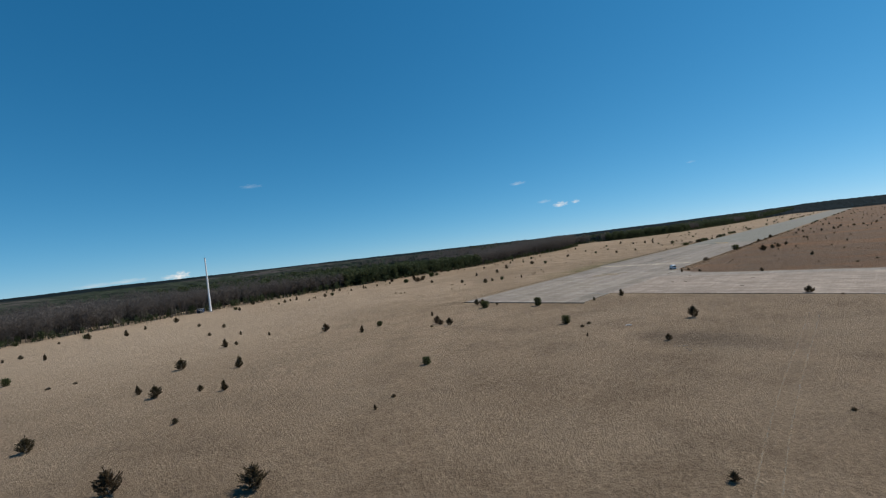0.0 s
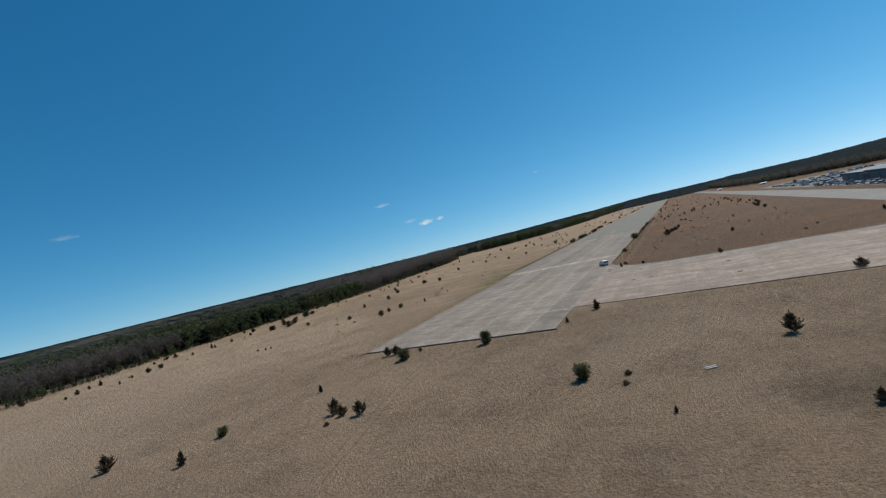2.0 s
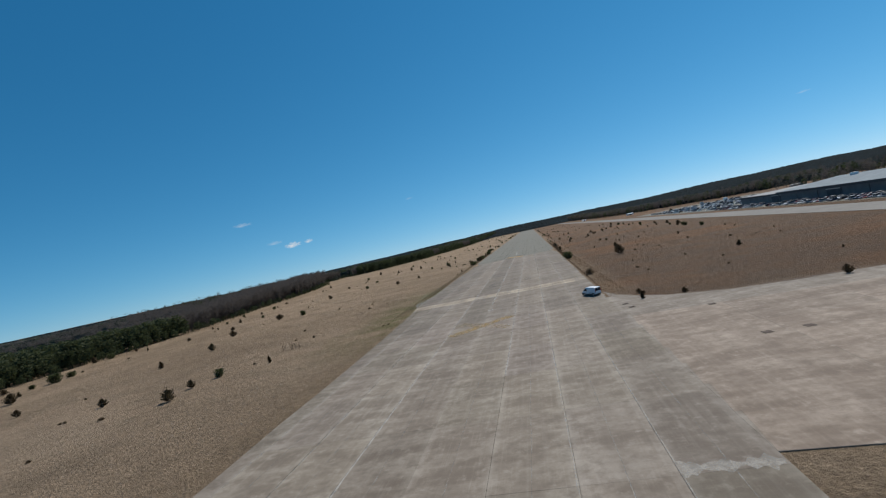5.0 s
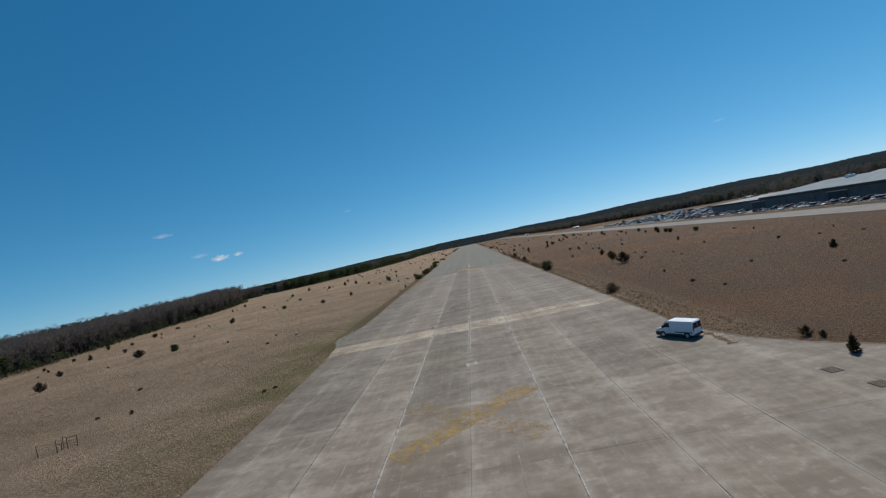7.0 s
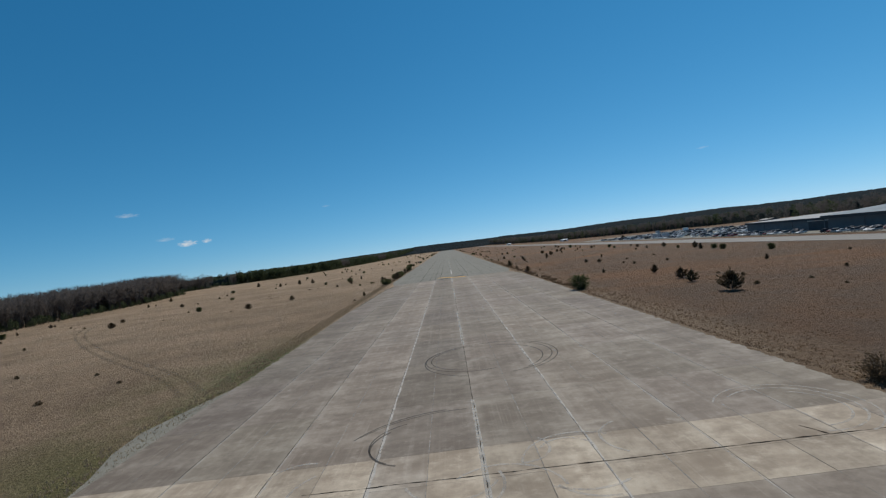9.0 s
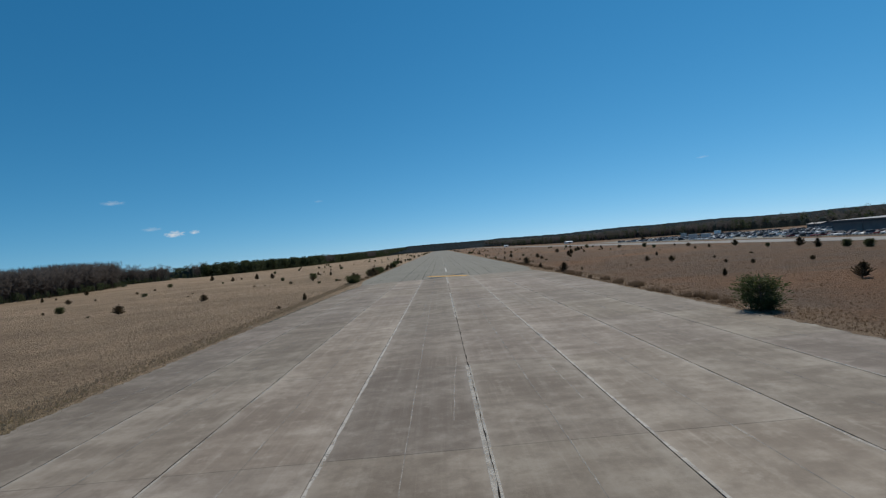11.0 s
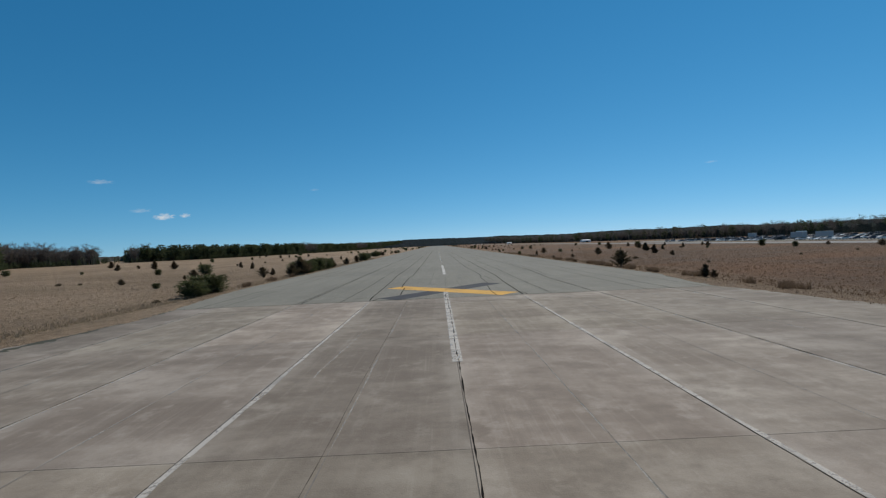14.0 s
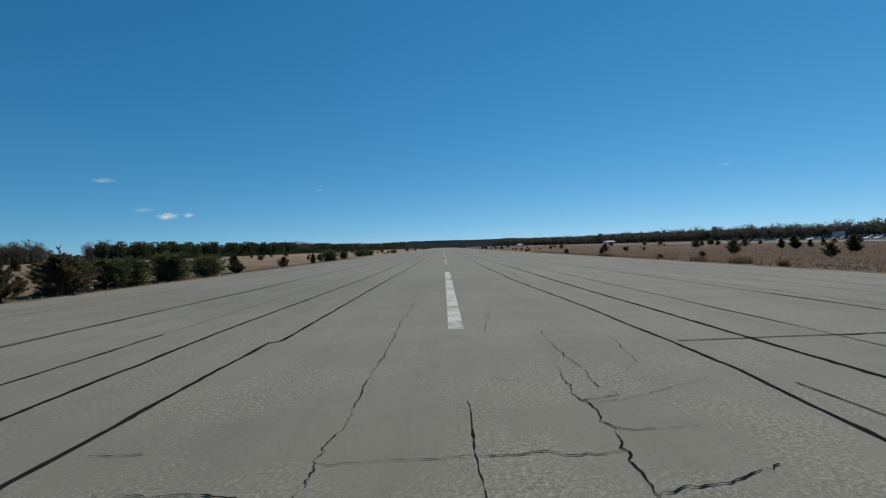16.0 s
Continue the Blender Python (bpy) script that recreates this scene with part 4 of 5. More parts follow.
# sealed cracks over the old slab joints
for k, (x, w) in enumerate(((-25.2, 0.05), (-22.9, 0.05), (-15.1, 0.05), (20.4, 0.05), (22.9, 0.06), (26.4, 0.05))):
    ribbon("crack_seal", asphalt_runway, x, SEAM + 0.1, x + 0.2, 760, w, 0.05, 300 + k, step=1.6, ragged=0.2)
for k, (pts, w) in enumerate((
        (((-14.7, 337.3), (-14.63, 357.7), (-14.9, 372), (-15.4, 760)), 0.08),
        (((-10.7, 337.3), (-10.32, 352.6), (-10.35, 374)), 0.07), (((-10.35, 374.3), (-10.2, 420), (-10.2, 700)), 0.025),
        (((-7.72, 337.3), (-7.93, 339.8), (-7.95, 349.7), (-8.0, 362.1), (-8.3, 375), (-7.9, 400), (-8.0, 760)), 0.10),
        (((-5.02, 341.9), (-5.1, 346.4), (-5.08, 348.6), (-5.17, 350.0), (-5.48, 350.2), (-5.55, 351.4), (-5.64, 353.3), (-5.67, 357.7), (-5.6, 371.7), (-5.3, 371.9), (-5.2, 400), (-5.1, 760)), 0.10),
        (((5.16, 337.7), (5.05, 341.7), (5.31, 346.5), (5.43, 348.3)), 0.075), (((5.84, 352.6), (5.77, 361.4), (6.3, 367), (6.2, 378), (5.6, 394), (5.5, 760)), 0.075),
        (((7.8, 337.3), (8.0, 347.7), (8.1, 353.7), (8.6, 366), (8.5, 392), (8.4, 760)), 0.10),
        (((10.7, 337.3), (10.7, 352), (10.97, 369), (11.0, 440)), 0.05),
        (((15.0, 337.3), (15.0, 356.4), (16.1, 375.3), (16.2, 760)), 0.08), (((15.9, 362), (17.2, 375), (17.4, 420)), 0.04),
        (((-9.8, 339.8), (-8.7, 340.0), (-7.04, 339.8)), 0.07), (((-7.46, 337.4), (-7.05, 339.1)), 0.12), (((7.9, 339.4), (8.3, 338.3), (8.2, 337.3)), 0.09),
        (((-2.55, 339.9), (1.57, 340.04), (4.56, 340.1), (9.3, 339.75)), 0.04),
        (((-5.03, 346.6), (-4.23, 346.5), (-3.66, 346.54), (-3.46, 346.7)), 0.09), (((-3.5, 346.66), (-3.62, 346.3)), 0.05), (((-5.17, 350.0), (-5.1, 350.5), (-5.17, 351.0)), 0.05),
        (((-7.6, 351.1), (-7.35, 351.35), (-7.1, 351.3)), 0.05), (((-6.95, 352.2), (-7.0, 351.6), (-6.84, 350.4)), 0.06), (((-7.2, 352.2), (-6.9, 352.0)), 0.04),
        (((6.5, 370.0), (14.6, 370.1)), 0.07), (((7.1, 356.0), (6.75, 366.0)), 0.035), (((0.0, 337.4), (-0.06, 339.4), (0.05, 341.2)), 0.06))):
    cracked("crack_seal", pts, w, 320 + 7 * k, jag=0.008, wander=0.012, step=0.25, ragged=0.3)
# open cracks between them
for k, (pts, w) in enumerate((
        (((2.24, 349.7), (2.14, 350.6), (2.05, 351.9), (1.49, 352.6), (1.9, 353.2), (2.0, 354.5), (1.89, 358.4)), 0.032),
        (((2.55, 367.71), (2.45, 366.82), (2.47, 366.24), (2.44, 365.41), (2.51, 364.71), (2.56, 364.23), (2.49, 363.72), (2.35, 363.13), (2.33, 362.26), (2.55, 360.8), (2.75, 359.6)), 0.022),
        (((3.2, 372.24), (2.96, 369.38), (2.99, 368.63), (3.12, 367.64), (3.0, 366.18), (3.19, 365.64), (2.44, 365.41)), 0.016), (((5.04, 371.4), (4.72, 369.45), (4.48, 367.97), (4.01, 367.29)), 0.012),
        (((2.57, 364.19), (3.18, 364.07), (3.85, 364.12)), 0.016), (((2.71, 365.32), (3.41, 365.55), (4.37, 366.02), (5.29, 366.48)), 0.01), (((4.14, 362.89), (2.98, 362.45), (2.33, 362.26)), 0.02),
        (((-2.07, 350.3), (-1.82, 351.7), (-1.71, 353.1), (-1.9, 354.4), (-1.95, 359.0), (-1.8, 362.5), (-1.66, 370.8), (-1.5, 382.0)), 0.018),
        (((-3.34, 346.8), (-2.24, 346.95), (-0.9, 346.95), (0.12, 346.86)), 0.016),
        (((-1.8, 363.3), (-0.06, 363.35), (0.83, 363.39), (1.58, 363.33), (2.4, 363.38)), 0.018), (((-4.3, 362.7), (-2.3, 362.5)), 0.024),
        (((1.9, 366.3), (0.9, 367.0)), 0.01), (((3.3, 366.4), (4.6, 366.7)), 0.01), (((-5.2, 363.8), (-4.4, 363.8)), 0.013), (((-1.71, 353.1), (0.2, 353.0)), 0.008), (((1.2, 372.0), (2.0, 378.0)), 0.012), (((-2.0, 348.6), (-1.7, 349.4)), 0.01))):
    cracked("crack", pts, w * 0.8, 500 + 9 * k)
cracked("crack", ((0.05, 341.2), (0.14, 346.0), (0.15, 347.5), (0.21, 350.6), (0.27, 360.1), (0.43, 362.0), (0.40, 365.6)), 0.02, 690, jag=0.006, wander=0.008)
for k in range(14):
    rr = random.Random(400 + k)
    x, y = rr.uniform(-20, 20), rr.uniform(375, 520)
    ribbon("crack", asphalt_runway, x, y, x + rr.uniform(-1, 1), y + rr.uniform(6, 22), 0.025, 0.15, 450 + k, step=0.4, ragged=0.6, jag=0.03)
ribbon("crack_seal", asphalt_runway, -HALF, SEAM + 0.02, HALF, SEAM - 0.02, 0.10, 0.04, 370, step=0.5, z=0.016)
ribbon("crack", runway, -6.4, 333.3, -0.6, 333.4, 0.025, 0.02, 372, step=0.2, z=0.009)
ribbon("crack", runway, -3.95, 296, -3.9, 336.4, 0.012, 0.015, 373, step=0.6, z=0.009)
bank = bmesh.new()
for k in range(63):
    x, lip, foot = -25.0 + 0.905 * k, 0.03 * math.sin(k * 1.7), 0.08 * math.sin(k * 2.3) + 0.05 * math.sin(k * 0.7)
    for y, z in ((START + 0.03, -0.04), (START - 0.06 + lip, -0.05), (START - 0.42 + foot, -0.85), (START + 0.03, -0.85)):
        bank.verts.new((min(x, 30.9), y, z))
bank.verts.ensure_lookup_table()
for k in range(62):
    for j in range(4):
        bank.faces.new([bank.verts[4 * k + j], bank.verts[4 * k + (j + 1) % 4], bank.verts[4 * k + 4 + (j + 1) % 4], bank.verts[4 * k + 4 + j]])
for k in (0, 62):
    bank.faces.new([bank.verts[4 * k + j] for j in range(4)])
tagged(new("end_bank", mesh_of("end_bank", bank, M["joint"])), "dark crumbling bank under the runway's end", "bank", kind="structure")


def flat_box(name, parent_label, category, x, y, half_l, half_w, turn, key, z, group=""):
    ob = new(name, mesh_of(name, boxed(-half_l, -half_w, z - 0.003, half_l, half_w, z), M[key]))
    ob.matrix_basis = pose(x, y, 0, 0, 0, turn)
    return tagged(ob, parent_label, category, group)


def cross(x, y, keys, label, z, turns):
    top = empty("closed_runway_cross", pose(x, y, z), label, "runway marking", "crosses that close the runway")
    for s, key in ((1, keys[0]), (-1, keys[1])):
        up = 0.004 if s < 0 else 0.0
        half = 9.3 if s > 0 else 9.1
        part("bar", boxed(-half, -1.52, up - 0.002, half, 1.52, up), M[key], top, at=pose(0, 0, 0, 0, 0, turns[0] if s > 0 else turns[1]))
    return top


cross(0.17, 344.95, ("black", "yellow"), "painted cross of one yellow and one black bar on asphalt", 0.003, (48.0, -44.3))
cross(0.0, 100.4, ("faded_yellow", "ghost_yellow"), "faded flaking yellow cross painted on the concrete", 0.008, (43.5, -42.0))
for k in range(2, 14):
    y0, y1 = 7.0 + 61 * k, 343.0 if k == 5 else 43.6 + 61 * k
    z, half, key, mid = (0.0075, 0.20, "ghost_line", 0.0) if k < 5 else (0.0075, 0.24, "old_line", 0.03) if k == 5 else (0.004, 0.27, "line" if k == 6 else "ghost_line", 0.38)
    ob = new("centre_stripe", mesh_of("centre_stripe", boxed(mid - half, y0, z - 0.003, mid + half, y1, z), M[key]))
    tagged(ob, "worn white centreline stripe painted on the runway", "runway marking", "centreline stripes")
for x, y, r, a0, a1 in ((3.2, 181.3, 8.6, -60, 95), (2.9, 181.3, 8.2, -75, 250), (2.2, 180.6, 7.6, -50, 70), (1.4, 182.0, 6.6, 90, 290), (1.6, 182.2, 6.1, 110, 250)):
    arc("tyre_mark", runway, x, y, r, a0, a1, 0.13, "rubber")
for x, y, r, a0, a1, w in ((-4.6, 157.6, 4.0, 110, 235, 0.13), (-4.9, 157.2, 3.6, 130, 250, 0.16), (-2.2, 154.5, 9.2, 92, 150, 0.14), (-1.6, 152.8, 10.6, 85, 140, 0.1)):
    arc("tyre_mark", runway, x, y, r, a0, a1, w, "rubber")
for r, a0, a1 in ((4.2, -100, 130), (5.0, -70, 150), (3.4, -90, 60)):
    arc("scuff_mark", runway, 23.0, 155.5, r, a0, a1, 0.16, "ghost_line")
for k in range(16):
    rr = random.Random(640 + k)
    a = rr.uniform(0, 360)
    arc("scuff_mark", runway, rr.uniform(-20, 26), rr.uniform(148, 155), rr.uniform(1.6, 4.5), a, a + rr.uniform(50, 150), 0.2, "ghost_line")
ribbon("crack", runway, -12, 151.3, 26.5, 150.85, 0.06, 0.03, 660, z=0.0105, step=0.4, ragged=0.8, jag=0.01)
ribbon("crack", runway, 22.0, 151.0, 21.3, 152.6, 0.09, 0.03, 661, z=0.0105, step=0.2, ragged=0.5)
for k in range(6):
    rr = random.Random(600 + k)
    x, y = rr.uniform(-7, 7), rr.uniform(160, 325)
    ribbon("tyre_mark", runway, x, y, x + rr.uniform(-1.2, 1.2), y + rr.uniform(8, 22), 0.05, 0.06, 620 + k, key="ghost_line", z=0.009)
bed("shoulder", [(-HALF - 0.01, 154), (-31.3, 158), (-33.1, 163), (-33.7, 168), (-32.6, 173), (-31.4, 178), (-HALF - 0.01, 181)], -0.03, M["asphalt"], "cracked grey asphalt shoulder patch")


def drain(x, y, turn):
    top = empty("drain_cover", pose(x, y, 0.008, 0, 0, turn), "square dark drain cover set in the concrete taxiway", "drain", "drain covers in the taxiway")
    part("frame", boxed(-0.6, -0.6, -0.01, 0.6, 0.6, 0.006, bevel=0.02), M["old_asphalt"], top)
    for k in range(5):
        part("grate_bar", boxed(-0.5, -0.5 + k * 0.21, 0.0, 0.5, -0.38 + k * 0.21, 0.022), M["rust_and_shade"], top)


for x, y in ((32.2, 96.2), (32.7, 92.0), (43.8, 60.8), (49.0, 60.8), (70.8, 67.6), (44.7, 82.5), (71.4, 45.2)):
    drain(x, y, 4)


verge = bmesh.new()
verge.faces.new([verge.verts.new((x, y, 0.02)) for x, y in ((-31.2, 8.22), (-24.6, 8.22), (-24.9, 16), (-25.3, 25), (-25.5, 38), (-26.1, 52), (-26.2, 66), (-26.5, 80), (-27.0, 95), (-27.6, 110), (-28.4, 126), (-29.2, 140), (-30.2, 152), (-31.2, 153))])
ext = bmesh.ops.extrude_face_region(verge, geom=verge.faces[:])
bmesh.ops.translate(verge, verts=[e for e in ext["geom"] if isinstance(e, bmesh.types.BMVert)], vec=(-1.0, -2.5, -0.6))
tagged(new("overgrown_verge", mesh_of("overgrown_verge", verge, M["grass"])), "soil and dry grass creeping over the runway's corner", "ground", kind="structure")


def creep(side, spots, label, seed):
    """Soil and grass that has crept over the pavement's edge; spots: how far the bare pavement reaches at each y."""
    rng = np.random.default_rng(seed)
    ys = np.arange(spots[0][0], spots[-1][0], 0.4)
    reach = np.interp(ys, [y for y, x in spots], [x for y, x in spots]) + 0.16 * np.convolve(rng.normal(0, 1, len(ys) + 6), np.ones(7) / 3, "valid") + rng.normal(0, 0.08, len(ys))
    reach = np.minimum(reach, 30.6)
    n = len(ys)
    rows = [np.c_[side * (reach + d), ys, np.full(n, z)] for d, z in ((0.0, 0.004), (0.35, 0.03))] + [np.c_[np.full(n, side * 31.4), ys, np.full(n, 0.035)], np.c_[np.full(n, side * 31.4), ys, np.full(n, -0.4)]]
    i = np.arange(n - 1)
    f = np.concatenate([np.c_[i, i + 1, i + 1 + n, i + n] + n * k for k in range(3)])
    if side < 0:
        f = f[:, ::-1]
    tagged(new("overgrown_verge", arrays("overgrown_verge", np.concatenate(rows), f, M["grass"])), label, "ground", kind="structure")
    return ys, reach


ys, reach = creep(-1, ((256, 30.5), (285, 29.3), (308, 28.6), (320, 28.3), (327, 27.2), (333, 26.8), (342, 28.0), (352, 29.6), (362, 30.5)), "soil and dry grass creeping over the runway's western edge", 31)
creep(1, ((312, 30.5), (322, 29.4), (330, 28.6), (338, 27.6), (346, 28.4), (356, 30.5)), "brown soil and weeds creeping over the runway's eastern edge", 32)
# dark moss along the rim of the crept soil
for k, (y0, y1) in enumerate(((262, 290), (290, 312), (312, 326), (326, 336.5))):
    a, b = np.interp((y0, y1), ys, reach)
    ribbon("moss", runway, -a + 0.1, y0, -b + 0.1, y1, 0.6, 0.08, 810 + k, key="moss", z=0.0095, step=0.3, ragged=0.8)
tufts("verge_weeds", 9, 700, -28.6, -31.4, 300, 345, 0.06, 0.2, "low greenish weeds on soil over the pavement edge", "green_weed")
tufts("verge_weeds", 10, 380, 28.8, 31.4, 320, 350, 0.08, 0.3, "low brown weeds on soil over the pavement edge", "dead_weed")


def track(name, points, wide, gauge, key, label, seed):
    """A pair of wheel tracks over the grass through a few turning points."""
    rng = np.random.default_rng(seed)
    p = np.array(points, float)
    s = np.linspace(0, len(p) - 1, 70)
    c = np.c_[np.interp(s, range(len(p)), p[:, 0]), np.interp(s, range(len(p)), p[:, 1])]
    for _ in range(160):
        c[1:-1] = (c[:-2] + 2 * c[1:-1] + c[2:]) / 4
    d = np.gradient(c, axis=0)
    d /= np.linalg.norm(d, axis=1)[:, None]
    side = np.c_[-d[:, 1], d[:, 0]]
    vs, fs, n = [], [], 0
    for k in (-gauge / 2, gauge / 2):
        w = wide / 2 * rng.uniform(0.5, 1.2, len(c))
        for o in (-1, 1):
            q = c + side * (k + o * w)[:, None]
            vs.append(np.c_[q, land(q[:, 0], q[:, 1]) + 0.05])
        i = np.arange(len(c) - 1) + n
        fs.append(np.c_[i, i + 1, i + 1 + len(c), i + len(c)])
        n += 2 * len(c)
    return tagged(new(name, arrays(name, np.concatenate(vs), np.concatenate(fs), M[key])), label, "wheel track", kind="stuff")


track("wheel_ruts", ((-152, 312), (-147, 294), (-112, 256), (-83, 227), (-60, 206), (-50, 198), (-41, 188), (-36, 181)), 1.0, 2.4, "rut", "dark wheel ruts curving over the western field", 1)
track("wheel_ruts", ((3.5, -3.2), (7.7, -27.3), (10.7, -36.5), (16.2, -58)), 0.22, 1.9, "track", "faint pale wheel tracks before the runway's end", 2)
track("wheel_ruts", ((95, -4.3), (96, -34.6), (97, -70), (99, -101), (104, -132)), 0.22, 2.0, "track", "faint pale wheel tracks in the southern field", 3)
track("wheel_ruts", ((-146, 330), (-150, 300), (-135, 284)), 0.5, 2.1, "rut", "faint wheel ruts turning in the western field", 4)


def rubble(x, y, seed):
    rng = random.Random(seed)
    top = empty("concrete_rubble", pose(x, y, float(land(x, y))), "small heap of broken pale concrete in the grass", "rubble", "rubble in the southern field")
    for k in range(9):
        bm = bmesh.new()
        bmesh.ops.create_icosphere(bm, subdivisions=1, radius=rng.uniform(0.05, 0.16))
        for v in bm.verts:
            v.co = Vector((v.co.x * 1.4, v.co.y, v.co.z * 0.5)) * rng.uniform(0.75, 1.2)
        part("lump", bm, M["far_asphalt"], top, at=pose(rng.gauss(0, 0.8), rng.gauss(0, 0.6), rng.uniform(0.05, 0.16), 0, 0, rng.uniform(0, 360)))


rubble(77.8, -43.4, 1)
rubble(80.1, -46.0, 2)
board = empty("fallen_panel", pose(60.1, -26.0, float(land(60.1, -26.0)) + 0.12, 4, -3, 20), "weathered white panel lying in the grass", "panel")
part("sheet", boxed(-0.7, -0.3, -0.02, 0.8, 0.35, 0.02, bevel=0.008), M["far_asphalt"], board)
part("batten", boxed(-0.75, -0.3, 0.02, 0.75, -0.22, 0.07), M["white"], board)
part("batten", boxed(-0.75, 0.22, 0.02, 0.75, 0.3, 0.07), M["white"], board)

# ---- van ----
def wheel(parent, x, y, r=0.34, w=0.24, label=""):
    bm = bmesh.new()
    bmesh.ops.create_cone(bm, cap_ends=True, segments=28, radius1=r, radius2=r, depth=w, matrix=pose(0, 0, 0, 90, 0, 0))
    bmesh.ops.bevel(bm, geom=[e for e in bm.edges if len(e.link_faces) == 2 and e.calc_face_angle(0) > 1], offset=0.035, segments=2, affect="EDGES")
    t = part("wheel", bm, M["tyre"], parent, at=pose(x, y, r))
    bm = bmesh.new()
    bmesh.ops.create_cone(bm, cap_ends=True, segments=20, radius1=r * 0.62, radius2=r * 0.62, depth=w + 0.02, matrix=pose(0, 0, 0, 90, 0, 0))
    part("rim", bm, M["steel"], t)


def shell(profile, low, high, split, bevel):
    """A body extruded across from a side profile, drawn in above the waist."""
    bm = bmesh.new()
    rings = [[bm.verts.new((x, s * (low if z < split else low + (high - low) * (z - split) / (2.3 - split)), z)) for x, z in profile] for s in (1, -1)]
    bm.faces.new(rings[0]), bm.faces.new(rings[1][::-1])
    n = len(profile)
    for k in range(n):
        bm.faces.new((rings[0][k], rings[1][k], rings[1][(k + 1) % n], rings[0][(k + 1) % n]))
    bmesh.ops.recalc_face_normals(bm, faces=bm.faces)
    bmesh.ops.bevel(bm, geom=list(bm.edges), offset=bevel, segments=3, affect="EDGES", profile=0.55, clamp_overlap=True)
    return bm


def van(at):
    top = empty("cargo_van", at, "white cargo van parked at the runway's edge", "van")
    prof = [(2.62, 0.42), (2.68, 0.80), (2.52, 1.10), (1.86, 1.34), (1.10, 2.12), (0.80, 2.25), (-2.56, 2.25), (-2.68, 2.12), (-2.70, 0.42)]
    part("body", shell(prof, 1.0, 0.90, 1.2, 0.06), M["van_white"], top, smooth=True)
    part("front_bumper", boxed(2.05, -1.015, 0.22, 2.80, 1.015, 0.82, bevel=0.09), M["trim"], top)
    part("rear_bumper", boxed(-2.80, -0.97, 0.30, -2.62, 0.97, 0.58, bevel=0.04), M["trim"], top)
    part("chassis", boxed(-2.5, -0.85, 0.22, 2.3, 0.85, 0.45), M["trim"], top)
    for s in (1, -1):
        part("sill", boxed(-1.15, s * 1.0 - 0.03, 0.34, 1.15, s * 1.0 + 0.03, 0.56, bevel=0.015), M["trim"], top)
        part("rub_strip", boxed(-2.5, s * 1.005 - 0.02, 0.72, -0.1, s * 1.005 + 0.02, 0.84, bevel=0.01), M["trim"], top)
        arch = bmesh.new()
        for x in (1.72, -1.73):
            bmesh.ops.create_cone(arch, cap_ends=True, segments=24, radius1=0.44, radius2=0.44, depth=0.06, matrix=pose(x, s * 0.985, 0.40, 90, 0, 0))
        part("wheel_arch", arch, M["trim"], top)
        bm = bmesh.new()
        quad = [(1.72, 1.36), (1.12, 1.96), (0.62, 1.96), (0.62, 1.36)]
        v = [bm.verts.new((x, s * (1.012 - 0.10 * (z - 1.2) / 1.1), z)) for x, z in quad]
        v2 = [bm.verts.new((x, s * (0.985 - 0.10 * (z - 1.2) / 1.1), z)) for x, z in quad]
        bm.faces.new(v), bm.faces.new(v2[::-1])
        for k in range(4):
            bm.faces.new((v[k], v[(k + 1) % 4], v2[(k + 1) % 4], v2[k]))
        part("side_window", bm, M["glass"], top)
        part("mirror", boxed(1.42, s * 1.16 - 0.12, 1.30, 1.58, s * 1.16 + 0.12, 1.66, bevel=0.04), M["trim"], top)
        part("tail_light", boxed(-2.74, s * 0.90 - 0.06, 0.95, -2.66, s * 0.90 + 0.06, 1.65, bevel=0.015), M["red"], top)
        part("headlight", boxed(2.28, s * 0.78 - 0.17, 0.86, 2.63, s * 0.78 + 0.17, 1.14, bevel=0.05), M["lamp_glass"], top)
        part("rear_window", boxed(-2.73, s * 0.45 - 0.42, 1.28, -2.675, s * 0.45 + 0.42, 2.06, bevel=0.02), M["glass"], top)
        part("rear_door", boxed(-2.72, s * 0.455 - 0.44, 0.52, -2.68, s * 0.455 + 0.44, 2.08, bevel=0.015), M["van_white"], top)
        part("door_handle", boxed(0.55, s * 1.02 - 0.02, 1.10, 0.75, s * 1.02 + 0.02, 1.16, bevel=0.01), M["trim"], top)
    bm = bmesh.new()
    for z, x, w in ((1.42, 1.86, 0.92), (2.08, 1.20, 0.84)):
        for s in (1, -1):
            for o in (0.0, -0.05):
                bm.verts.new((x + o, s * w, z + 0.015 + o * 0.6))
    bmesh.ops.convex_hull(bm, input=bm.verts)
    part("windscreen", bm, M["glass"], top)
    part("plate", boxed(-2.735, -0.16, 0.80, -2.715, 0.16, 0.96), M["white"], top)
    for x in (1.72, -1.73):
        for s in (1, -1):
            wheel(top, x, s * 0.89)
    return top


van(pose(27.6, 115.0, 0.0, 0, 0, 124)).scale = (0.95, 0.95, 0.95)


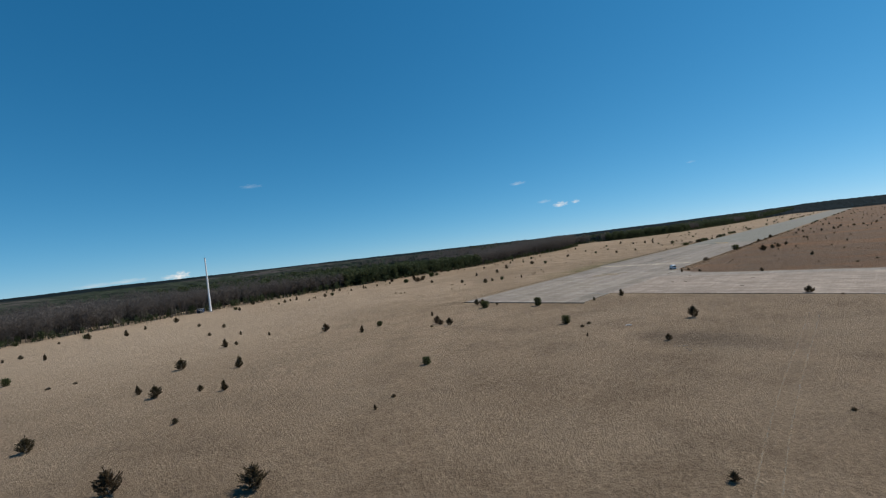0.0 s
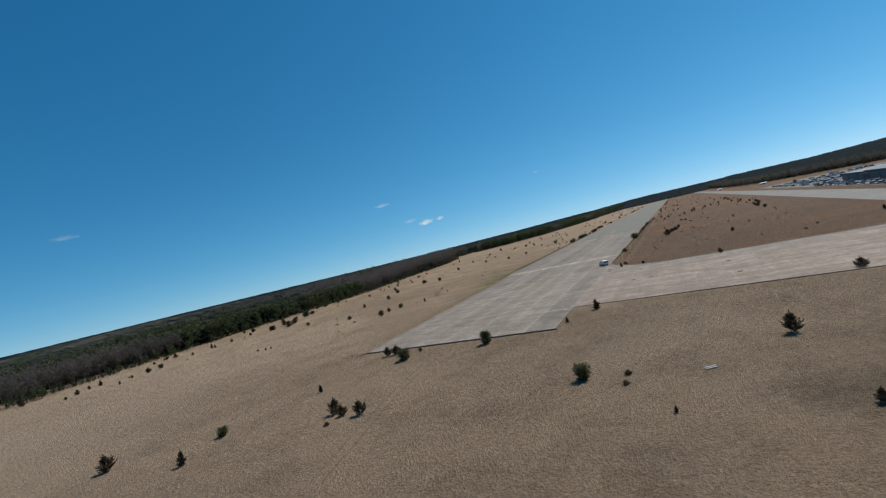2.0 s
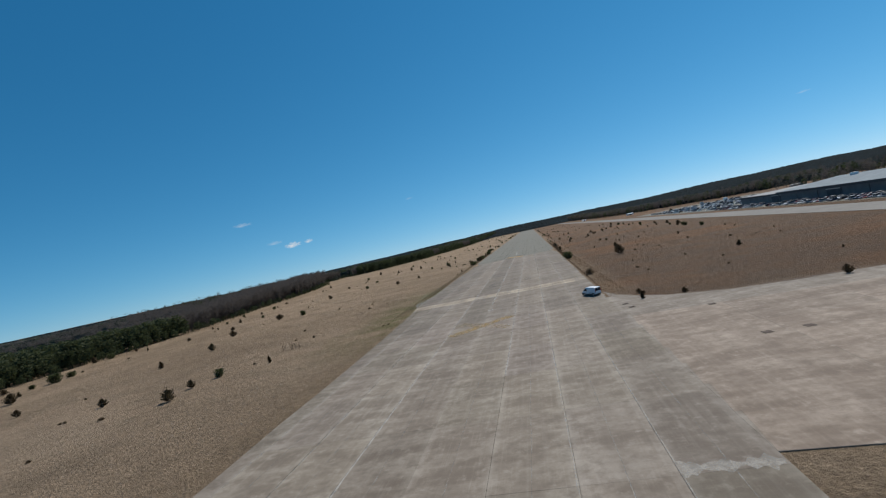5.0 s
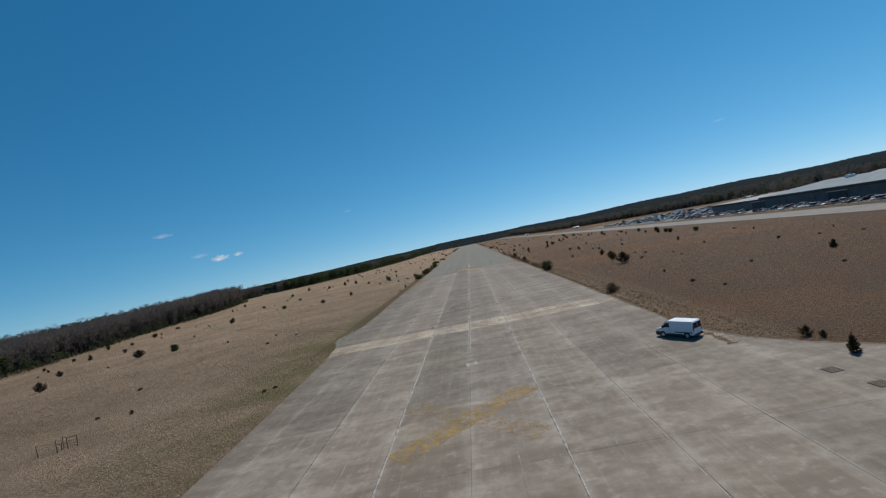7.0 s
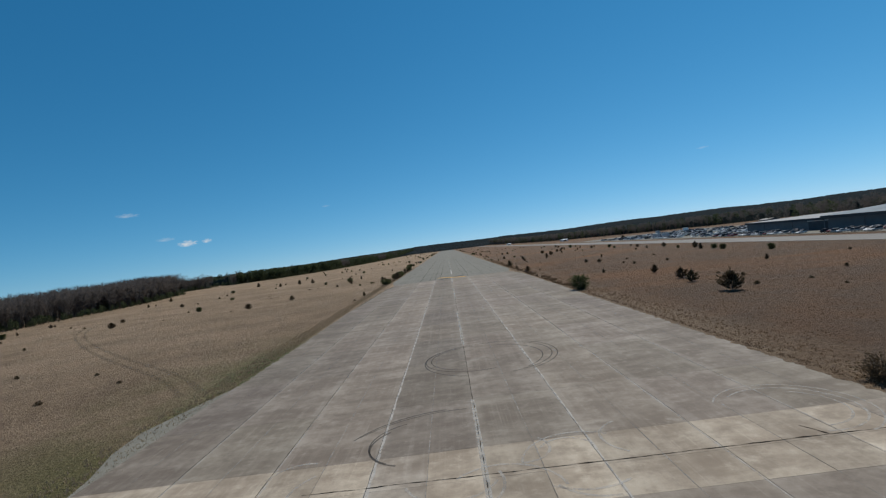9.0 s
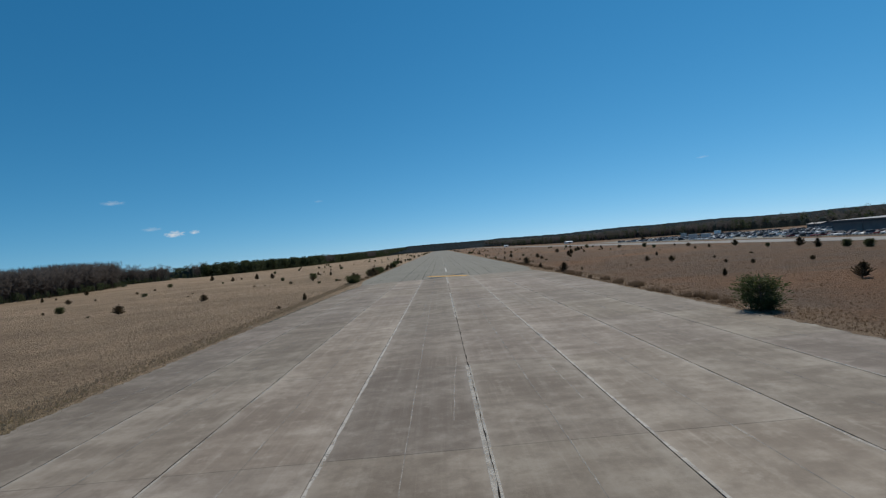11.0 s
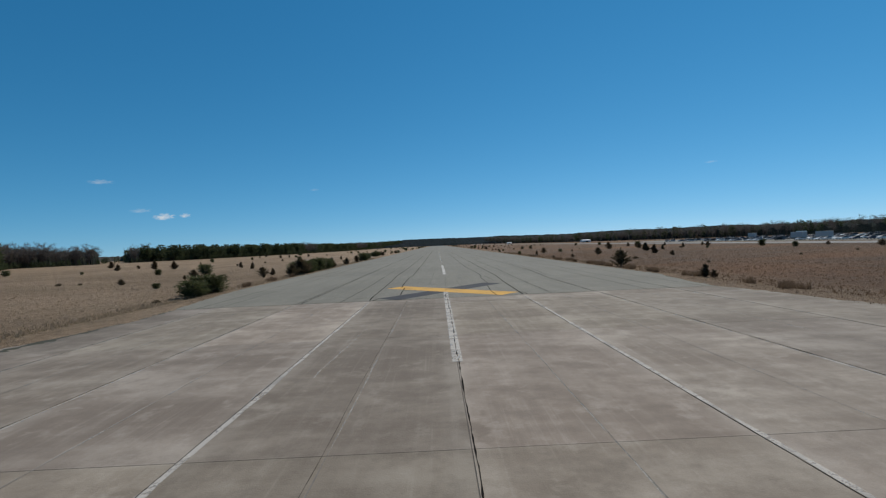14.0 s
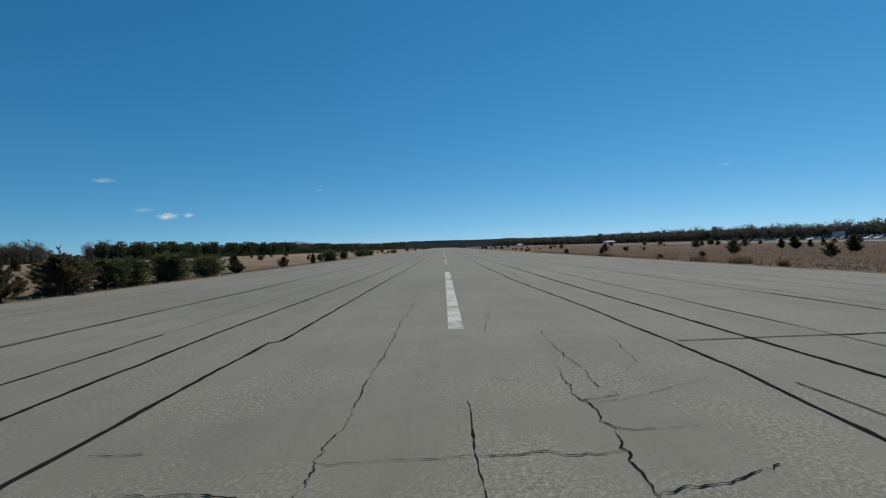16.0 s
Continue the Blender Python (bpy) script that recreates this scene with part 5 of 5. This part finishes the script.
# ---- parked cars ----
def car(name, key, l, h, label, boxy):
    top = empty(name, pose(0, 0, -60), label, "car", "vehicles parked by the hangar")
    f = l / 2
    low = [(f, 0.35), (f, 0.62), (f * 0.88, 0.80), (f * 0.40, 0.92), (-f * 0.80, 0.95), (-f, 0.85), (-f, 0.35)]
    up = [(f * 0.42, 0.90), (f * 0.10, h), (-f * (0.85 if boxy else 0.45), h), (-f * (0.95 if boxy else 0.78), 0.90)]
    part("body", shell(low, 0.9, 0.9, 1.2, 0.05), M[key], top, smooth=True)
    part("cabin", shell(up, 0.80, 0.60, 0.92, 0.04), M["car_glass"], top)
    part("roof", boxed(-f * (0.82 if boxy else 0.42), -0.62, h - 0.05, f * 0.10, 0.62, h + 0.02, bevel=0.02), M[key], top)
    for x in (f * 0.62, -f * 0.62):
        for s in (1, -1):
            wheel(top, x, s * 0.80, 0.32, 0.2)
    return top


CARS = [car("parked_car", k, l, h, t, b) for k, l, h, t, b in (("car_white", 4.6, 1.45, "white sedan parked by the hangar", False), ("car_dark", 4.7, 1.7, "black sport utility car parked by the hangar", True), ("car_blue", 4.5, 1.45, "blue sedan parked by the hangar", False), ("car_silver", 4.8, 1.75, "silver sport utility car parked by the hangar", True), ("car_red", 4.5, 1.45, "dark red sedan parked by the hangar", False))]
rr = random.Random(12)
for row, (x, y0, y1) in enumerate(((178, 225, 330), (171, 225, 335), (171.5, 345, 420), (178, 350, 425))):
    y = y0
    while y < y1:
        if rr.random() < 0.8:
            copy_thing(rr.choice(CARS + CARS[:1] + CARS[3:4]), pose(x + rr.uniform(-0.4, 0.4), y, 0.0, 0, 0, rr.choice((0, 180)) + rr.uniform(-2, 2)))
        y += 3.0
for row in range(8):
    x, y = 176 + row * 12.5, 432
    while y < 640:
        if rr.random() < 0.58:
            copy_thing(rr.choice(CARS[:4] + CARS[:1] * 3 + CARS[3:4] * 2), pose(x + rr.uniform(-0.5, 0.5), y, 0.0, 0, 0, rr.choice((0, 180)) + rr.uniform(-3, 3)))
        y += 4.2
for proto in CARS:
    for ob in (*proto.children_recursive, proto):
        bpy.data.objects.remove(ob)


def trailer(x, y, turn, l, key):
    top = empty("box_trailer", pose(x, y, 0, 0, 0, turn), "long pale box trailer parked on the lot", "trailer", "trailers on the lot")
    part("box", boxed(-l / 2, -1.25, 1.1, l / 2, 1.25, 3.9, bevel=0.05), M[key], top)
    part("chassis", boxed(-l / 2 + 0.3, -0.5, 0.75, l / 2 - 0.3, 0.5, 1.1), M["trim"], top)
    for k in (0.28, 0.38):
        for s in (1, -1):
            wheel(top, -l * k, s * 1.0, 0.5, 0.3)
    part("landing_leg", boxed(l * 0.25, -0.9, 0.0, l * 0.25 + 0.2, -0.7, 1.1), M["trim"], top)
    part("landing_leg", boxed(l * 0.25, 0.7, 0.0, l * 0.25 + 0.2, 0.9, 1.1), M["trim"], top)


for k in range(4):
    trailer(rr.uniform(180, 260), rr.uniform(450, 690), rr.choice((0, 90, 90)) + rr.uniform(-4, 4), rr.choice((6, 7, 12)), rr.choice(("car_white", "car_white", "car_silver")))

# ---- hangar and sheds ----
bed("lot", [(166, 90), (187, 90), (187, 424), (300, 424), (292, 640), (236, 720), (171, 720)], -0.03, M["asphalt"], "pale paved lot beside the hangar")


def hangar():
    top = empty("hangar", pose(187, 60, 0), "long grey hangar with a dark eave band and pale blue-grey roof", "hangar")
    L, M1 = 348, 290

    def hip(name, y0, y1, eave, ridge, key, over):
        bm = bmesh.new()
        pts = [(-over, y0, eave), (-over, y1, eave), (31, y1 - 12, ridge), (31, y0 + 12, ridge), (62 + over, y0, eave), (62 + over, y1, eave)]
        v = [bm.verts.new(p) for p in pts]
        for q in ((0, 1, 2, 3), (3, 2, 5, 4), (1, 5, 2), (4, 0, 3), (0, 4, 5, 1)):
            bm.faces.new([v[k] for k in q])
        part(name, bm, M[key], top)

    part("wall", boxed(0, 0, 0, 62, L, 5.6), M["cladding"], top, "grey metal cladding")
    part("eave_band", boxed(-1.8, 0, 5.6, 63.8, M1, 7.0), M["dark_cladding"], top, "dark band under the eaves")
    part("low_eave_band", boxed(-0.9, M1, 5.0, 62.9, L + 0.9, 6.2), M["dark_cladding"], top, "dark band under the eaves")
    hip("roof", -1, M1, 7.0, 9.9, "roof_blue", 2.2)
    hip("low_roof", M1 + 0.01, L + 1, 6.2, 7.0, "cladding", 1.0)
    for k in range(9):
        part("roof_vent", boxed(24 + (k % 2) * 8, 20 + k * 29, 8.6, 26.5 + (k % 2) * 8, 24 + k * 29, 10.9, bevel=0.1), M["white"], top)
    for k in range(16):
        part("rib", boxed(-0.25, 10 + k * 21.5, 0, -0.02, 10.5 + k * 21.5, 5.0), M["cladding"], top)
    for k in range(5):
        d = part("door", boxed(-0.12, 40 + k * 62, 0, 0.0, 52 + k * 62, 4.6), M["dark_cladding"], top)
        part("door_frame", boxed(-0.2, 39.5 + k * 62, 4.6, 0.0, 52.5 + k * 62, 4.9), M["white"], d)
    return top


hangar()


def shed(x, y, l, w, h, key, roof, label, turn=0):
    top = empty("shed", pose(x, y, 0, 0, 0, turn), label, "building", "sheds beyond the field")
    part("wall", boxed(-w / 2, -l / 2, -0.3, w / 2, l / 2, h), M[key], top)
    bm = bmesh.new()
    pts = [(-w / 2 - 0.5, -l / 2 - 0.5, h), (-w / 2 - 0.5, l / 2 + 0.5, h), (0, l / 2 + 0.5, h * 1.35), (0, -l / 2 - 0.5, h * 1.35), (w / 2 + 0.5, -l / 2 - 0.5, h), (w / 2 + 0.5, l / 2 + 0.5, h)]
    v = [bm.verts.new(p) for p in pts]
    for q in ((0, 1, 2, 3), (3, 2, 5, 4), (1, 5, 2), (4, 0, 3), (0, 4, 5, 1)):
        bm.faces.new([v[k] for k in q])
    part("roof", bm, M[roof], top)
    part("door", boxed(-w / 2 - 0.08, -1.8, -0.3, -w / 2, 1.8, h * 0.75), M["dark_cladding"], top)
    for k in (-0.3, 0.3):
        part("window", boxed(-w / 2 - 0.06, l * k - 0.9, h * 0.4, -w / 2, l * k + 0.9, h * 0.7), M["glass"], top)


shed(207, 930, 10, 15, 2.6, "white", "white", "small white metal shed beyond the field", 90)
shed(174, 1400, 10, 14, 2.8, "white", "white", "small white metal shed beyond the field", 90)
for k, (x, y, l, w, h) in enumerate(((308, 560, 14, 10, 3.0), (380, 470, 40, 24, 4.0))):
    shed(x, y, l, w, h, "cladding", "dark_cladding", "low pale industrial building behind the lot")
shed(-330, 130, 26, 14, 4, "white", "cladding", "pale house half hidden in the bare wood", 20)


# ---- mast, cabinets, tree guard ----
def mast(x, y, h):
    z = float(land(x, y))
    top = empty("monopole_mast", pose(x, y, z), "tall plain white steel mast at the wood's edge", "mast")
    for k in range(3):
        a, b = h * k / 3, h * (k + 1) / 3
        part("pole_section", tube(bmesh.new(), (0, 0, a), (0, 0, b), 0.62 - 0.09 * k, 0.56 - 0.09 * k, 20), M["white"], top, smooth=False)
        part("flange", tube(bmesh.new(), (0, 0, b - 0.12), (0, 0, b), 0.70 - 0.09 * k, 0.70 - 0.09 * k, 20), M["steel"], top)
    part("foundation", boxed(-1.2, -1.2, -0.4, 1.2, 1.2, 0.25, bevel=0.05), M["far_asphalt"], top)
    part("lightning_rod", tube(bmesh.new(), (0, 0, h), (0, 0, h + 1.6), 0.05, 0.02), M["steel"], top)


mast(-197.7, -36.2, 33.9)


def cabinet(x, y, w, l, h, key, label):
    top = empty("equipment_cabinet", pose(x, y, float(land(x, y)), 0, 0, 25), label, "cabinet", "cabinets by the mast")
    part("body", boxed(-w / 2, -l / 2, 0.1, w / 2, l / 2, h, bevel=0.04), M[key], top)
    part("plinth", boxed(-w / 2 - 0.1, -l / 2 - 0.1, -0.3, w / 2 + 0.1, l / 2 + 0.1, 0.1), M["far_asphalt"], top)
    part("door", boxed(w / 2, -l / 2 + 0.15, 0.2, w / 2 + 0.03, l / 2 - 0.15, h - 0.15), M[key], top)
    part("roof", boxed(-w / 2 - 0.12, -l / 2 - 0.12, h, w / 2 + 0.12, l / 2 + 0.12, h + 0.1), M["steel"], top)


cabinet(-202.2, -40.7, 2.6, 3.4, 2.4, "car_blue", "blue-grey equipment cabinet at the mast's foot")
cabinet(-198.7, -41.8, 1.4, 2.0, 1.8, "trim", "dark equipment cabinet at the mast's foot")
cabinet(-203.6, -34.8, 1.6, 2.2, 2.0, "steel", "galvanised equipment cabinet at the mast's foot")


def tree_guard(x, y):
    z = float(land(x, y))
    top = empty("tree_guard", pose(x, y, z, 0, 0, 12), "wire pen on steel stakes round a dead sapling", "tree guard")
    spots = [(-2.1, -0.9), (0.2, -0.6), (1.1, 0.2), (2.3, 0.4), (0.1, 1.0)]
    for px, py in spots:
        part("stake", tube(bmesh.new(), (px, py, -0.2), (px * 1.02, py, 1.75), 0.05, 0.045, 6), M["rust_and_shade"], top)
    for k in range(4):
        bm = bmesh.new()
        for (ax, ay), (bx, by) in zip(spots, spots[1:]):
            tube(bm, (ax, ay, 0.25 + 0.42 * k), (bx, by, 0.22 + 0.42 * k), 0.012, 0.012, 4)
        part("wire", bm, M["rust_and_shade"], top)
    part("sapling", tube(bmesh.new(), (0.3, 0.1, 0), (0.5, 0.2, 1.3), 0.06, 0.03, 6), M["bark"], top)
    part("sapling_branch", tube(bmesh.new(), (0.42, 0.15, 0.8), (-0.5, 0.1, 1.15), 0.03, 0.015, 5), M["bark"], top)


tree_guard(-60.2, 116.6)


# ---- clouds ----
def cloud(az, el, wide, tall, dense, seed, dist=4200):
    """A far cloud: a bulging lens-shaped sheet, one unit in half width, of thin vapour."""
    rng = random.Random(seed)
    bm = bmesh.new()
    bmesh.ops.create_grid(bm, x_segments=24, y_segments=12, size=1.0, matrix=pose(0, 0, 0, 90, 0, 0))
    for v in bm.verts:
        v.co.y += 0.25 * (v.co.x ** 2 + v.co.z ** 2) + 0.1 * noise.noise(v.co * 3 + Vector((seed, 0, 0)))
    a, e = radians(az), radians(el)
    ob = new("cloud", mesh_of("cloud", bm, M["cloud"], True))
    ob.matrix_basis = pose(dist * math.cos(a) * math.cos(e), 100 + dist * math.sin(a) * math.cos(e), dist * math.sin(e), 0, 0, az - 90)
    ob.scale = (wide, 20, tall)
    ob.color = (dense, dense, dense, 1)
    tagged(ob, "small thin white cloud low over the horizon", "cloud", "fair-weather clouds", "structure")


for k, (az, el, w, h, d) in enumerate(((119.2, 4.2, 95, 36, 0.8), (117.3, 4.3, 50, 24, 0.65), (121.2, 4.8, 90, 22, 0.25), (124.3, 7.55, 100, 24, 0.3), (158.1, 10.2, 130, 26, 0.15), (60.0, 7.4, 60, 12, 0.2), (166.5, 0.5, 95, 50, 1.0), (167.6, 0.42, 80, 26, 0.6), (171.3, 0.5, 170, 24, 0.4), (174.1, 0.4, 200, 22, 0.35), (104.0, 7.0, 50, 14, 0.15))):
    cloud(az, el, w, h, d, 900 + k)

# ---- runway slabs ----
rr = random.Random(8)
rows = [START] + [FIRST + BAY * k for k in range(1, 23)]
rows = [y for y in rows if y < SEAM - 1] + [SEAM]
cut = [146.9, 155.2]
rows = sorted([y for y in rows if not any(abs(y - c) < 1 for c in cut)] + cut)
# tone of each half-lane patch in the crosswise strip, west to east
PATCHES = (1.36, 1.42, 1.46, 1.40, 1.32, 1.55, 1.18, 1.55, 1.24, 1.58, 1.34, 1.36, 1.50, 1.25, 1.55, 1.18)
LANES = (0.76, 0.80, 0.97, 0.81, 0.92, 0.97, 0.88, 0.83)
OLD_LANES = (0.84, 0.96, 1.03, 0.94, 1.02, 0.98, 1.05, 0.89)
meshes = {}
for j, (y0, y1) in enumerate(zip(rows, rows[1:])):
    if cut[0] <= y0 < cut[1]:
        patch = slab_mesh("patch", LANE / 2, y1 - y0, 0.012)
        for i, t in enumerate(PATCHES):
            ob = part("patch", patch, None, runway, "pale concrete repair patch" if t > 1.2 else "", at=pose((i - 7.5) * LANE / 2, (y0 + y1) / 2, rr.uniform(-0.004, 0.002)))
            ob.color = (t, t * (0.975 if t > 1.2 else 0.99), t * (0.90 if t > 1.2 else 0.96), 1)
        continue
    for i in range(8):
        key = (round(y1 - y0, 2), rr.randrange(2))
        if key not in meshes:
            meshes[key] = slab_mesh("slab", LANE, y1 - y0, 0.012 + 0.02 * key[1])
        ob = part("slab", meshes[key], None, runway, at=pose((i - 3.5) * LANE, (y0 + y1) / 2, rr.uniform(-0.006, 0.001), rr.uniform(-0.012, 0.012), rr.uniform(-0.012, 0.012), 0))
        mixed = (LANES[i] if y0 > 100 else OLD_LANES[i]) * (1.06 if y0 > 280 and i < 3 else 0.93 if 150 < y0 < 280 and i in (3, 4) else 1.0)
        t = mixed * rr.uniform(0.93, 1.07) * (0.9 if i == 7 and y0 < 20 else 1.0)
        warm = 0.012 if i in (3, 4) and y0 > 280 else 0.0
        t = t * (1 - 2.5 * warm)
        ob.color = (t, t * (rr.uniform(0.975, 1.0) - warm), t * (rr.uniform(0.94, 0.99) - 1.6 * warm), 1)
meshes = {}
for j in range(7):
    for i in range(6):
        key = rr.randrange(2)
        if key not in meshes:
            meshes[key] = slab_mesh("slab", 15.6, LANE, 0.012 + 0.02 * key)
        x, y = HALF + 0.25 + (i + 0.5) * 15.6, 30.7 + (j + 0.5) * LANE
        ob = part("slab", meshes[key], None, taxiway, at=pose(x, y - 0.078 * (x - 30), rr.uniform(-0.004, 0.004), 0, 0, -4.45))
        t = rr.uniform(0.98, 1.12)
        ob.color = (t * 1.06, t * 0.99, t * 0.95, 1)
# filler that has risen or opened along the lengthwise joints
for k, wide, key, shift, y0, y1 in ((-1, 0.24, "old_line", 0.0, START + 1, 336), (-1, 0.03, "tar", -0.1, START + 1, 336), (1, 0.2, "old_line", 0.05, 60, 190), (1, 0.2, "old_line", 0.1, 190, 336), (1, 0.022, "tar", 0.0, START + 1, 336), (-2, 0.035, "tar", 0.0, START + 1, 336), (-2, 0.12, "ghost_line", 0.12, START + 1, 336), (-3, 0.04, "tar", 0.0, 130, 336), (-3, 0.1, "ghost_line", 0.1, START + 1, 336), (2, 0.03, "joint", 0.0, START + 1, 190), (2, 0.055, "tar", 0.0, 190, 336), (2, 0.14, "ghost_line", -0.12, START + 1, 336), (3, 0.03, "joint", 0.0, START + 1, 190), (3, 0.045, "tar", 0.0, 190, 336), (3, 0.1, "ghost_line", 0.08, START + 1, 336)):
    ribbon("joint_seal", runway, k * LANE + shift, y0, k * LANE + shift, y1, wide, 0.015, 700 + k, key=key, z=0.0085 if key in ("tar", "joint") else 0.0065, step=1.3, ragged=0.5)
for k in range(-4, 4):
    x = (k + 0.5) * LANE
    ribbon("joint_seal", runway, x, START + 1, x, 336, 0.05, 0.02, 780 + k, key="ghost_line", z=0.0065, step=1.1, ragged=0.9)
    ribbon("joint_seal", runway, x + 0.02, START + 1, x + 0.02, 336, 0.016, 0.012, 790 + k, key="joint", z=0.0085, step=1.1, ragged=0.8)
ribbon("paint_remnant", runway, 23.0, 29.6, 30.3, 29.2, 1.5, 0.05, 724, key="ghost_line", z=0.0065, step=0.3, ragged=0.5)
ribbon("paint_remnant", runway, -0.5, 120.5, 1.1, 120.7, 1.7, 0.01, 722, key="old_line", z=0.0065, step=0.4, ragged=0.4)
ribbon("paint_remnant", runway, 1.1, 120.7, 3.64, 120.5, 0.2, 0.01, 723, key="old_line", z=0.0065, step=0.4, ragged=0.2)
ribbon("crack", runway, 0.0, 128, 0.1, SEAM - 0.2, 0.03, 0.03, 720, z=0.0105, step=0.4, ragged=0.9)
# soil and grass creeping over the pavement's edges
for k, (x, y0, y1, wide) in enumerate(((-30.5, 182, 336, 0.7), (30.5, 108, 336, 0.6), (-30.5, 337, 700, 0.7), (30.5, 337, 700, 0.7))):
    ribbon("soil_fringe", runway if y1 < 400 else asphalt_runway, x, y0, x, y1, wide, 0.07, 740 + k, key="grass", z=0.012, step=0.35, ragged=0.6)
# shade under the field's grass edge, painted as a dark brown strip
for k, (x0, y0, x1, y1) in enumerate(((30.7, 117, 32.6, 110), (32.6, 110, 36.6, 103.4), (36.6, 103.4, 41.2, 98.3), (41.2, 98.3, 52.2, 92.5), (52.2, 92.5, 74, 90.2), (74, 90.2, 88.2, 88.7), (88.2, 88.7, 127, 85.6))):
    ribbon("soil_fringe", taxiway, x0, y0, x1, y1, 0.35, 0.05, 760 + k, key="rust_and_shade", z=0.012, step=0.3, ragged=0.6)
